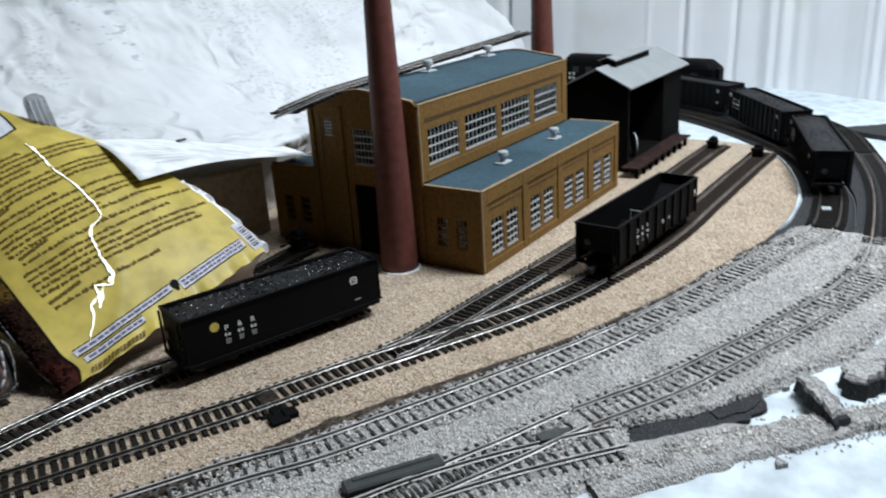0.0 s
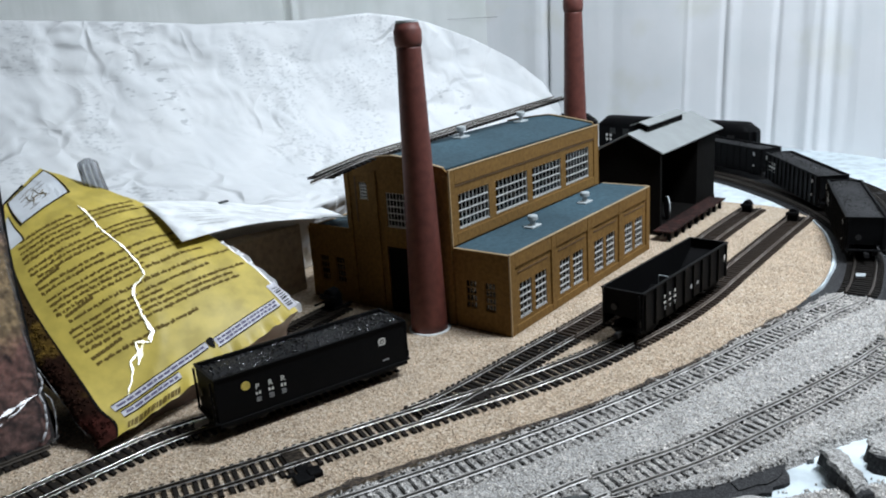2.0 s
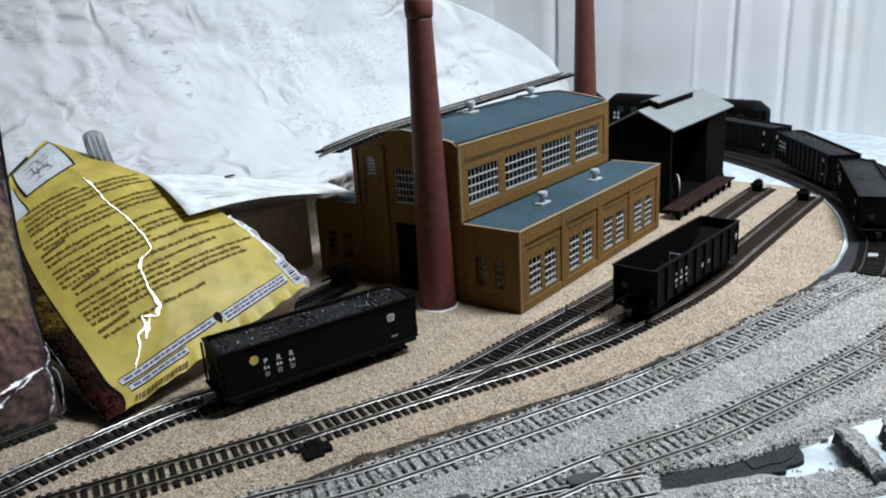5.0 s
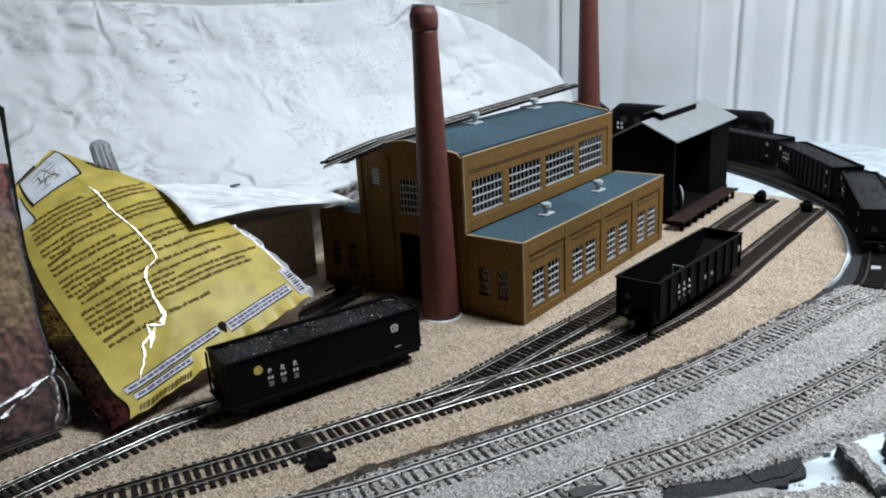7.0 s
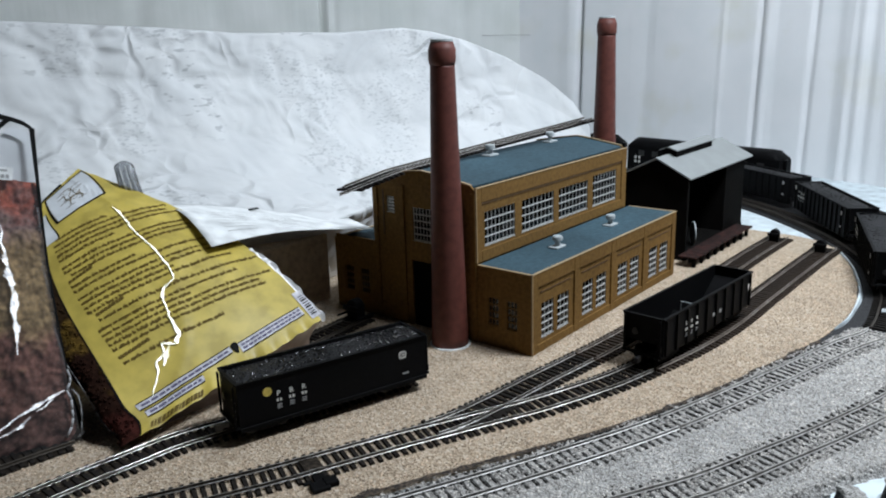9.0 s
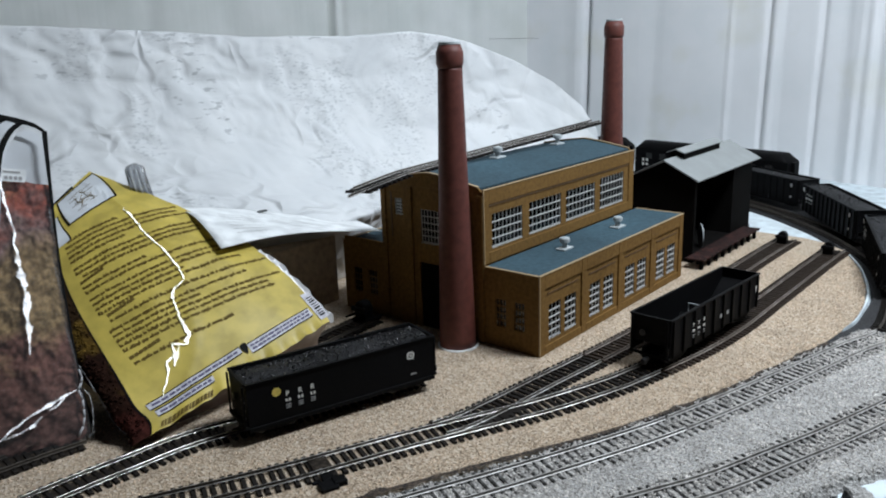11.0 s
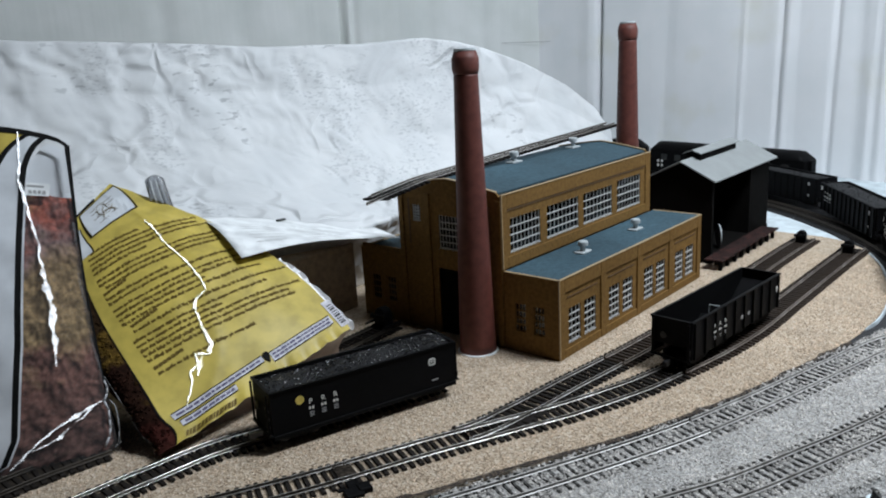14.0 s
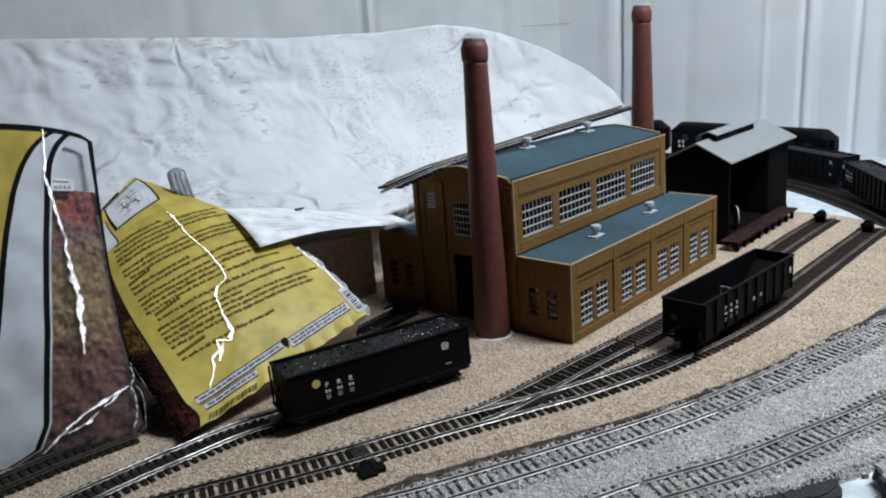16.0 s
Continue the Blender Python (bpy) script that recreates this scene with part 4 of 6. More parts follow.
def smokestack(x, y, h):
    t = thing("smokestack", "tall oxide red round smokestack beside the factory", "smokestack", (x, y, 0.0), group="smokestacks of the factory")
    part("base", ring(bmesh.new(), [(17.4, 0.0), (17.2, 0.8), (15.6, 1.0)], 32), M_PAPER, t, "white foot under the stack")
    part("shaft", ring(bmesh.new(), [(15.4, 1.0), (15.0, 8), (12.5, h * 0.45), (9.5, h - 19), (9.3, h - 17.5)], 36), M_STACK, t, smooth=True)
    part("crown", ring(bmesh.new(), [(9.4, h - 17.5), (10.2, h - 15), (10.5, h - 13), (10.5, h - 5.5), (10.0, h - 4.6), (8.6, h - 0.2)], 36), M_STACK, t, smooth=True)
    part("cap", ring(bmesh.new(), [(8.5, h - 0.2), (8.7, h + 0.2), (8.5, h + 1.6), (7.8, h + 1.8)], 32), M_VENT, t, "pale unpainted cap ring")
    return t


smokestack(-15, 71, 242.5)
smokestack(291, 97, 259)

# spare track lying along the ridge of the tall roof, its free end drooping
spare = thing("spare_track", "loose length of dark flexible track lying on the factory roof", "track")
SAG = ([-72, -40, 0, 130, 266, 338], [125.5, 129.6, 134.2, 139.0, 143.4, 146.0])
ROLL = radians(5)


def on_spare(x, o, z):
    """A point of the loose track: x along it, o across, z over its underside."""
    return (x, 140 + o * math.cos(ROLL) + z * math.sin(ROLL), float(np.interp(x, *SAG)) - o * math.sin(ROLL) + z * math.cos(ROLL))


for o, x0, x1 in ((-8.75, -72, 326), (8.75, -50, 338)):
    bm, loops = bmesh.new(), []
    for x in np.linspace(x0, x1, 60):
        loops.append([bm.verts.new(on_spare(x, o + a, z + 1.8)) for a, z in RAIL])
    for p, q in zip(loops, loops[1:]):
        for i in range(len(RAIL)):
            j = (i + 1) % len(RAIL)
            bm.faces.new((p[i], p[j], q[j], q[i])).material_index = 1 if i in WEB else 0
    bm.faces.new(loops[0][::-1])
    bm.faces.new(loops[-1])
    part("rail", bm, (M_RAIL_DULL, M_WEB), spare)
for k in range(-52, 330, 6):
    ob = part("tie", TIE, None, spare)
    rise = math.degrees(math.atan2(np.interp(k + 3, *SAG) - np.interp(k - 3, *SAG), 6))
    x, y, z = on_spare(k, 0, 0)
    ob.matrix_basis = pose(x * S, y * S, z * S, -math.degrees(ROLL), -rise, 0)

# ---- loading shed ----
shed = thing("loading_shed", "black loading shed with a pale grey roof beside the factory", "model building", (0, 0, 0))
SX0, SX1, SY0, SY1, SE, SR = 318, 495, 12, 78, 93, 111
SM = (SY0 + SY1) / 2
for x in (SX0, SX1 - 2.5):
    bm = bmesh.new()
    prism(bm, [(SY0, 0), (SY1 + 6, 0), (SY1 + 6, SE - 2.2), (SM, SR - 1), (SY0, SE)], lambda u, v, w, x=x: (x + w, u, v), 2.5)
    part("end_wall", bm, M_SHED, shed)
part("back_wall", boxed(SX0 + 2.6, SX1 - 2.6, SY1 + 3.5, SY1 + 6, 0, SE - 2.2), M_SHED, shed)
part("floor", boxed(SX0 + 2.6, SX1 - 2.6, SY0 - 2, SY1 + 3.4, 0.2, 9.8), M_SHED, shed)
part("front_wall", boxed(SX1 - 62, SX1 - 2.6, SY0, SY0 + 2.5, 9.9, SE), M_SHED, shed)
part("inner_wall", boxed(SX1 - 62, SX1 - 60, SY0 + 2.6, SY1 + 3.4, 9.9, SE - 2), M_SHED, shed)
part("post", boxed(SX0, SX0 + 5, SY0 - 1.5, SY0 - 0.1, 0, SE), M_SHED, shed)
for s in (-1, 1):
    bm = bmesh.new()
    prism(bm, [(0, SR), (s * (SM - SY0 + 7), SE - 1.8), (s * (SM - SY0 + 7), SE - 0.4), (0, SR + 1.5)], lambda u, v, w: (SX0 - 7 + w, SM + u, v), SX1 - SX0 + 14)
    part("roof", bm, M_SHEDROOF, shed, "pale grey pitched roof")
clere = part("clerestory", boxed(346, 449, SM - 8, SM + 8, SR - 6, SR + 5.5), M_SHED, shed)
for s in (-1, 1):
    bm = bmesh.new()
    prism(bm, [(0, SR + 8.6), (s * 10.5, SR + 4.8), (s * 10.5, SR + 5.8), (0, SR + 9.6)], lambda u, v, w: (341 + w, SM + u, v), 113)
    part("clerestory_roof", bm, M_SHEDROOF, clere)
lid = thing("plastic_disc", "white round plastic disc leaning inside the loading shed", "disc", (356, 17.5, 9.8), 36)
bm = ring(bmesh.new(), [(12.4, -0.6), (13.0, -0.3), (13.0, 0.8), (12.2, 1.0), (11.6, 0.3)], 32)
bm.transform(Matrix.Translation((0, 0, 13.2)) @ Euler((radians(90), 0, 0)).to_matrix().to_4x4())
part("face", bm, M_VENT, lid)
dock = thing("loading_dock", "rust-red plank loading dock in front of the shed", "dock", (0, 0, 0))
for k in range(15):
    x = 296 + k * 11.5
    part("plank", boxed(x, x + 10.9, -11 - (k % 3) * 0.4, 9, 10.0, 11.8, 0.2), M_RUST, dock)
for k in range(9):
    x = 299 + k * 20
    part("post", boxed(x, x + 3.5, -9, -5.5, 0, 9.9), M_SHED, dock)
part("beam", boxed(296, 468, -5.4, -3, 6, 9.9), M_SHED, dock)

# ---- hopper cars ----
def letters(parent, text, x, z, size, y, mat=None, turn=0):
    cu = bpy.data.curves.new("lettering", "FONT")
    cu.body, cu.size, cu.extrude, cu.offset = text, size * S, 0.00004, 0.00005
    cu.materials.append(mat or M_LETTER)
    tmp = bpy.data.objects.new("lettering", cu)
    me = bpy.data.meshes.new_from_object(tmp)
    bpy.data.objects.remove(tmp)
    ob = new("lettering", me)
    ob.parent = parent
    ob.matrix_basis = pose(x * S, y * S, z * S, 90, 0, turn)
    return ob


def hopper(name, label, at, turn, length=140.0, width=33.0, top=41.5, load=None, ribs=9, marks=True, flat_sides=False, z0=13.0):
    """A hopper car on two trucks, its floor line and ribs, standing on the rails."""
    c = thing(name, label, "hopper car", at, turn, "black hopper cars")
    hl, hw, t = length / 2, width / 2, 1.0
    bm = bmesh.new()
    for s in (-1, 1):
        y = s * hw
        box(bm, -hl, hl, min(y, y - s * t), max(y, y - s * t), z0, top)
    for s in (-1, 1):
        x = s * hl
        box(bm, min(x, x - s * t), max(x, x - s * t), -hw + t, hw - t, z0 + (9 if not flat_sides else 2), top)
    body = part("body", bm, M_BLACK, c)
    bm = bmesh.new()
    for s in (-1, 1):
        box(bm, -hl - 0.6, hl + 0.6, s * hw - 1.1, s * hw + 1.1, top, top + 1.3)
        box(bm, s * hl - 1.1, s * hl + 0.9, -hw + 1.2, hw - 1.2, top, top + 1.3)
    part("top_rim", bm, M_BLACK, body)
    # slope sheets and hopper bays
    bm = bmesh.new()
    prism(bm, [(-hl + 1, z0 + 21), (-hl + 30, z0), (-14, z0), (0, z0 + 9), (14, z0), (hl - 30, z0), (hl - 1, z0 + 21), (hl - 1, z0 + 20), (hl - 30, z0 - 1.2), (-hl + 30, z0 - 1.2), (-hl + 1, z0 + 20)], lambda u, v, w: (u, -hw + t + w, v), width - 2 * t)
    part("slope_sheet", bm, M_BLACK, c)
    for x in (-16, 16):
        bm = bmesh.new()
        prism(bm, [(x - 14, z0 - 1.3), (x + 14, z0 - 1.3), (x + 5, 6.0), (x - 5, 6.0)], lambda u, v, w: (u, -11 + w, v), 22)
        part("hopper_bay", bm, M_BLACK, c)
    bm = bmesh.new()
    box(bm, -hl - 1, hl + 1, -3, 3, 10.5, 13.0)
    part("sill", bm, M_BLACK, c)
    if not flat_sides:
        for s in (-1, 1):
            for i in range(ribs + 1):
                x = -hl + 3 + (length - 6) * i / ribs
                part("rib", boxed(x - 0.8, x + 0.8, *sorted((s * (hw + 0.05), s * (hw + 1.7))), z0, top - 0.2, 0.2), M_BLACK, body)
    else:
        for s in (-1, 1):
            part("side_sill", boxed(-hl, hl, *sorted((s * (hw + 0.05), s * (hw + 0.9))), z0 - 1.5, z0 + 1.5, 0.2), M_BLACK, body)
    for s in (-1, 1):
        part("end_plate", boxed(*sorted((s * hl, s * (hl + 2.6))), -hw, hw, 12.0, 13.6, 0.2), M_BLACK, c)
        for y in (-hw + 2, hw - 2):
            part("corner_post", boxed(*sorted((s * (hl + 1.2), s * (hl + 2.5))), y - 0.9, y + 0.9, 13.6, top - 0.5, 0.2), M_BLACK, body)
        bm = bmesh.new()
        for k in range(4):
            rod(bm, (s * (hl + 1.6), -hw - 0.6, z0 + 3 + 5.5 * k), (s * (hl + 1.6), -hw + 7, z0 + 3 + 5.5 * k), 0.3, 6)
        part("ladder", bm, M_HARDWARE if flat_sides else M_BLACK, c)
        bm = bmesh.new()
        box(bm, *sorted((s * (hl + 2), s * (hl + 9))), -1.2, 1.2, 8.5, 11.5)
        box(bm, *sorted((s * (hl + 7), s * (hl + 11))), -2.4, 1.0, 8.0, 12.0)
        part("coupler", bm, M_HARDWARE, c)
        bm = bmesh.new()
        ring(bm, [(0.2, 0), (2.6, 0.3), (2.6, 1.0), (0.2, 1.2)], 14)
        bm.transform(Matrix.Translation((s * (hl + 0.9), 6.0, z0 + 16)) @ Euler((0, radians(90 * s), 0)).to_matrix().to_4x4())
        part("brake_wheel", bm, M_STEEL, c)
        # truck
        bm = bmesh.new()
        x = s * (hl - 20)
        for y in (-11.6, 11.6):
            prism(bm, [(x - 13.5, 9.5), (x - 13.5, 7.2), (x - 6, 5.6), (x + 6, 5.6), (x + 13.5, 7.2), (x + 13.5, 9.5), (x + 5, 11.6), (x - 5, 11.6)], lambda u, v, w, y=y: (u, y - 0.9 + w, v), 1.8)
        box(bm, x - 3, x + 3, -10.6, 10.6, 8.0, 11.0)
        truck = part("truck", bm, M_BLACK, c)
        for dx in (-10, 10):
            bm = bmesh.new()
            for y in (-8.9, 8.9):
                sub = bmesh.new()
                ring(sub, [(5.2, -1.4), (5.2, 0.9), (6.1, 1.0), (6.1, 1.5), (1.0, 1.6)], 22)
                sub.transform(Matrix.Translation((x + dx, y, 9.45)) @ Euler((radians(90 if y > 0 else -90), 0, 0)).to_matrix().to_4x4())
                tmp = bpy.data.meshes.new("tmp")
                sub.to_mesh(tmp)
                bm.from_mesh(tmp)
                bpy.data.meshes.remove(tmp)
                sub.free()
            rod(bm, (x + dx, -10.4, 9.45), (x + dx, 10.4, 9.45), 0.9)
            part("wheelset", bm, M_STEEL, truck)
    if load:
        rnd = random.Random(length + at[0])
        bm = bmesh.new()
        n = 60
        rows = []
        for i in range(n + 1):
            x = -hl + t + (length - 2 * t) * i / n
            rows.append([])
            for j in range(13):
                y = -hw + t + (width - 2 * t) * j / 12
                hump = math.sin(math.pi * j / 12) * (2.0 + 0.8 * math.sin(i / n * math.pi * 4))
                rows[-1].append(bm.verts.new((x, y, top - 1.5 + hump + 0.5 * noise.noise(Vector((x / 3, y / 3, at[0]))))))
        for a, b in zip(rows, rows[1:]):
            for j in range(12):
                bm.faces.new((a[j], a[j + 1], b[j + 1], b[j]))
        coal = part("coal_load", bm, M_COALBED, c, "glossy black lumps of coal")
        bm = bmesh.new()
        for _ in range(load):
            x, y = rnd.uniform(-hl + 2, hl - 2), rnd.uniform(-hw + 2, hw - 2)
            j = (y + hw) / width
            z = top - 1.6 + math.sin(math.pi * j) * 2.1
            r = rnd.uniform(0.5, 1.25)
            m = Matrix.Translation((x, y, z + r * 0.4)) @ Euler([rnd.uniform(0, 6.28) for _ in range(3)]).to_matrix().to_4x4()
            v = [bm.verts.new(m @ Vector(p)) for p in ((r, 0, 0), (-r, 0, 0), (0, r * 0.8, 0), (0, -r * 0.8, 0), (0, 0, r * 0.7), (0, 0, -r * 0.7))]
            for q in ((0, 2, 4), (2, 1, 4), (1, 3, 4), (3, 0, 4), (2, 0, 5), (1, 2, 5), (3, 1, 5), (0, 3, 5)):
                bm.faces.new([v[k] for k in q])
        tagged(part("coal_lump", bm, M_COAL, coal), kind="stuff")
    return c


def bar_marks(parent, x, z, w, h, y, mat=None):
    part("marking", boxed(x - w / 2, x + w / 2, y - 0.12, y, z - h / 2, z + h / 2), mat or M_LETTER, parent)


def disc(parent, name, x, z, r, y, mat, label=""):
    bm = ring(bmesh.new(), [(r, 0), (r, 0.1)], 22)
    bm.transform(Matrix.Translation((x, y, z)) @ Euler((radians(90), 0, 0)).to_matrix().to_4x4())
    return part(name, bm, mat, parent, label)


h2 = hopper("hopper_car", "black hopper car heaped with coal on the siding", (-155, 65, 0), -17.0, length=138, load=800, flat_sides=True, z0=11.3)
YS = -16.5
disc(h2, "emblem", -49.5, 32.5, 3.0, YS - 0.05, M_YELLOWDOT, "round yellow emblem")
for i, ch in enumerate("PRR"):
    letters(h2, ch, -43.5 + 8.6 * i, 28.0, 5.0, YS - 0.06)
    for dx in (-1.1, 1.1):
        bar_marks(h2, -42 + 8.6 * i + dx, 25.2, 1.3, 1.9, YS - 0.02)
    for dz in (22.2, 21.0, 19.8):
        bar_marks(h2, -42 + 8.6 * i, dz, 3.2, 0.55, YS - 0.02, M_GREYINK)
bm = bmesh.new()
prism(bm, [(-2.4, 0), (2.4, 0), (3.0, 3.6), (1.8, 5.2), (-1.8, 5.2), (-3.0, 3.6)], lambda u, v, w: (50 + u, YS - 0.15 + w, 29.5 + v), 0.12)
part("emblem", bm, M_LETTER, h2, "small white keystone-shaped emblem")
bm = bmesh.new()
prism(bm, [(-1.5, 0.9), (1.5, 0.9), (1.9, 3.2), (1.1, 4.3), (-1.1, 4.3), (-1.9, 3.2)], lambda u, v, w: (50 + u, YS - 0.25 + w, 29.5 + v), 0.1)
part("emblem_field", bm, M_BLACK, h2)
for dx, z0, z1 in ((-0.7, 30.9, 33.2), (0.1, 31.2, 33.4), (0.8, 30.9, 33.0)):
    bar_marks(h2, 50 + dx, (z0 + z1) / 2, 0.4, z1 - z0, YS - 0.27)
bar_marks(h2, 52, 18, 5, 1.0, YS - 0.02, M_GREYINK)

h1 = hopper("hopper_car", "empty black hopper car with ribbed sides on the yard track", (106, -84, 0), -4.0, length=153)
for i in range(3):
    letters(h1, "PRR"[i], -45.5 + 8.5 * i, 29.6, 4.2, -18.3)
    for dx in (-1.3, 0.9):
        bar_marks(h1, -44 + 8.5 * i + dx, 26.4, 1.5, 1.7, -18.25)
    bar_marks(h1, -44 + 8.5 * i, 22.5, 2.6, 0.8, -18.25, M_GREYINK)
    bar_marks(h1, -44 + 8.5 * i, 20.8, 2.2, 0.6, -18.25, M_GREYINK)
bar_marks(h1, 68, 32, 2.6, 3.4, -18.25)
bar_marks(h1, 68, 29, 1.2, 1.6, -18.25)
bm = bmesh.new()
for a, b in (((-14, -8, 27), (-14, -8, 36)), ((-14, 2, 27), (-14, 2, 36)), ((-14, -8, 36), (-14, 2, 36))):
    rod(bm, a, b, 0.35, 6)
part("cross_brace", bm, M_VENT, h1, "pale inner brace")
for x in (2, 14):
    bar_marks(h1, x, 25, 3.5, 3.0, -18.25, M_GREYINK)

for at, turn in (((383, -168, 0), 17.5), ((552, -80, 0), 35.0), ((690, 55, 0), 58)):
    car = hopper("hopper_car", "black coal hopper of the train on the inner curve", at, turn, length=166, load=130, top=43, z0=9.0, ribs=12)
    for i in range(3):
        letters(car, "PRR"[i], 66 - 8 * i, 32, 5.0, 18.35, turn=180)
        bar_marks(car, 64.5 - 8 * i, 28.5, 4.0, 2.2, 18.45)
        bar_marks(car, 64.5 - 8 * i, 24.0, 3.2, 1.6, 18.45, M_GREYINK)
    bar_marks(car, 77, 38, 3.5, 5, 18.45)
    bar_marks(car, -70, 36, 3.5, 4.5, 18.45, M_GREYINK)
    bar_marks(car, -70, 20, 3.5, 2.5, 18.45, M_GREYINK)

# ---- bumpers and switch machine ----
for x, y, big in ((449, -44, 1.0), (428, -100, 1.0), (-21, 176, 1.3)):
    t = thing("track_bumper", "small black bumper closing the end of a track", "bumper", (x, y, 1.8), group="bumpers of the yard")
    t.scale = (big, big, big)
    part("frame", bevelled(prism(bmesh.new(), [(-5.5, 0), (5.5, 0)] + [(5.0 * math.cos(a * math.pi / 8), 9.5 + 5.0 * math.sin(a * math.pi / 8)) for a in range(9)], lambda u, v, w: (w - 4, u, v), 8), 0.7), M_BLACK, t)
    part("beam", boxed(-6.0, -3.6, -7, 7, 7, 10.5, 0.7), M_BLACK, t)
    part("strap", boxed(-9, 9, -9.6, -8.2, 2.2, 3.6, 0.2), M_BLACK, t)
    part("strap", boxed(-9, 9, 8.2, 9.6, 2.2, 3.6, 0.2), M_BLACK, t)
sw = thing("switch_machine", "black plastic switch machine beside the yard turnout", "switch machine", (-225, -4, 0), -24)
part("case", boxed(-7.5, 3.2, -8, 1.5, 0.1, 3.0, 0.5), M_BLACK, sw)
part("cover", boxed(1.0, 9.0, -5.5, 2.6, 0.1, 3.8, 0.5), M_BLACK, sw)
part("arm", boxed(-3.2, 4.2, 2.7, 11, 0.2, 2.0, 0.4), M_BLACK, sw)
part("lug", boxed(-9.5, -4.0, 3.2, 6.2, 0.1, 1.4, 0.3), M_BLACK, sw)
part("throw_bar", boxed(-1.6, 1.6, 11.1, 31, 1.0, 2.1, 0.2), M_BLACK, sw)
part("plate", boxed(-5.5, 6.0, 14.4, 28.6, 2.2, 2.9, 0.3), M_DIRT, sw, "dark brown plate between the rails")

# ---- paper hill ----
def hill():
    bm = bmesh.new()
    nu, nv = 380, 130
    tops = [(-1200, 285), (-400, 278), (-192, 278), (-93, 272), (-40, 268), (18, 264), (90, 257), (145, 256), (206, 254), (290, 258), (330, 252), (370, 242), (436, 216), (499, 183), (547, 147), (578, 108), (590, 40)]
    rows = []
    for i in range(nu + 1):
        x = -900 + 1490 * i / nu
        zt = np.interp(x, [a for a, _ in tops], [b for _, b in tops])
        yb = 490 - 0.37 * x if x > -300 else 601 + 0.1 * (x + 300)
        rows.append([])
        for j in range(nv + 1):
            v = j / nv
            z = np.interp(v, [0, 0.08, 0.22, 0.45, 0.62, 0.8, 0.97, 1.0], [-0.02, 0.30, 0.36, 0.42, 0.55, 0.80, 0.995, 1.0]) * zt
            y = yb - np.interp(v, [0, 0.08, 0.22, 0.45, 0.62, 0.8, 0.97, 1.0], [200, 255, 200, 145, 80, 20, 1, -12]) * np.interp(x, [0, 200, 590], [1, 0.55, 0.15])
            a = noise.noise(Vector((x / 90, y / 60, z / 70)))
            b = noise.noise(Vector((x / 34, y / 30, z / 26 + 5)))
            c = abs(noise.noise(Vector((x / 60 + 9, z / 45, y / 80)))) + 3.6 * max(0, v - 0.5) * abs(noise.noise(Vector((x / 24 + 1.6 * noise.noise(Vector((x / 75, z / 45, 1))), 3, z / 90)))) * (x < 260)
            e = 0.5 - abs(noise.noise(Vector((x / 55 + z / 120, z / 70, 2.5 + y / 300)))) * 2
            g = 0.5 - abs(noise.noise(Vector((x / 17, z / 19 + x / 60, 7.5)))) * 2
            c -= (0.55 * e + 0.2 * g) * (0.45 + 0.55 * (x < 260)) * (0.35 + 0.65 * min(1, max(0, (v - 0.2) / 0.4)))
            bend = 0.6 * noise.noise(Vector((x / 50, z / 50, 11)))
            for sx, sz, tilt, k in ((75, 48, 0.5, 4), (52, 85, -0.4, 21), (34, 40, 0.9, 37)):
                c -= (0.26 if sx > 40 else 0.14) * max(0, 1 - 9 * abs(noise.noise(Vector((x / sx + tilt * z / sz + bend, z / sz, k))))) * (0.35 + 0.65 * (x < 200)) * min(1, max(0.15, (v - 0.35) / 0.3))
            w = (math.sin(math.pi * min(1, v * 1.02)) ** 0.5 if v < 0.98 else 0.2) * (0.55 + 0.45 * (x < 150))
            rows[-1].append(bm.verts.new((x + 5 * b * w, y + (9 * a + 4 * b - 7 * c) * w, max(-5, z + (4 * a + 3 * b) * w))))
    for a, b in zip(rows, rows[1:]):
        for j in range(nv):
            bm.faces.new((a[j], b[j], b[j + 1], a[j + 1]))
    ob = solid("paper_hill", bm, M_SHEET, "crumpled white paper hill shell behind the factory", "scenery hill", "", True)
    sol = ob.modifiers.new("thickness", "SOLIDIFY")
    sol.thickness = 0.002
    return ob


hill()



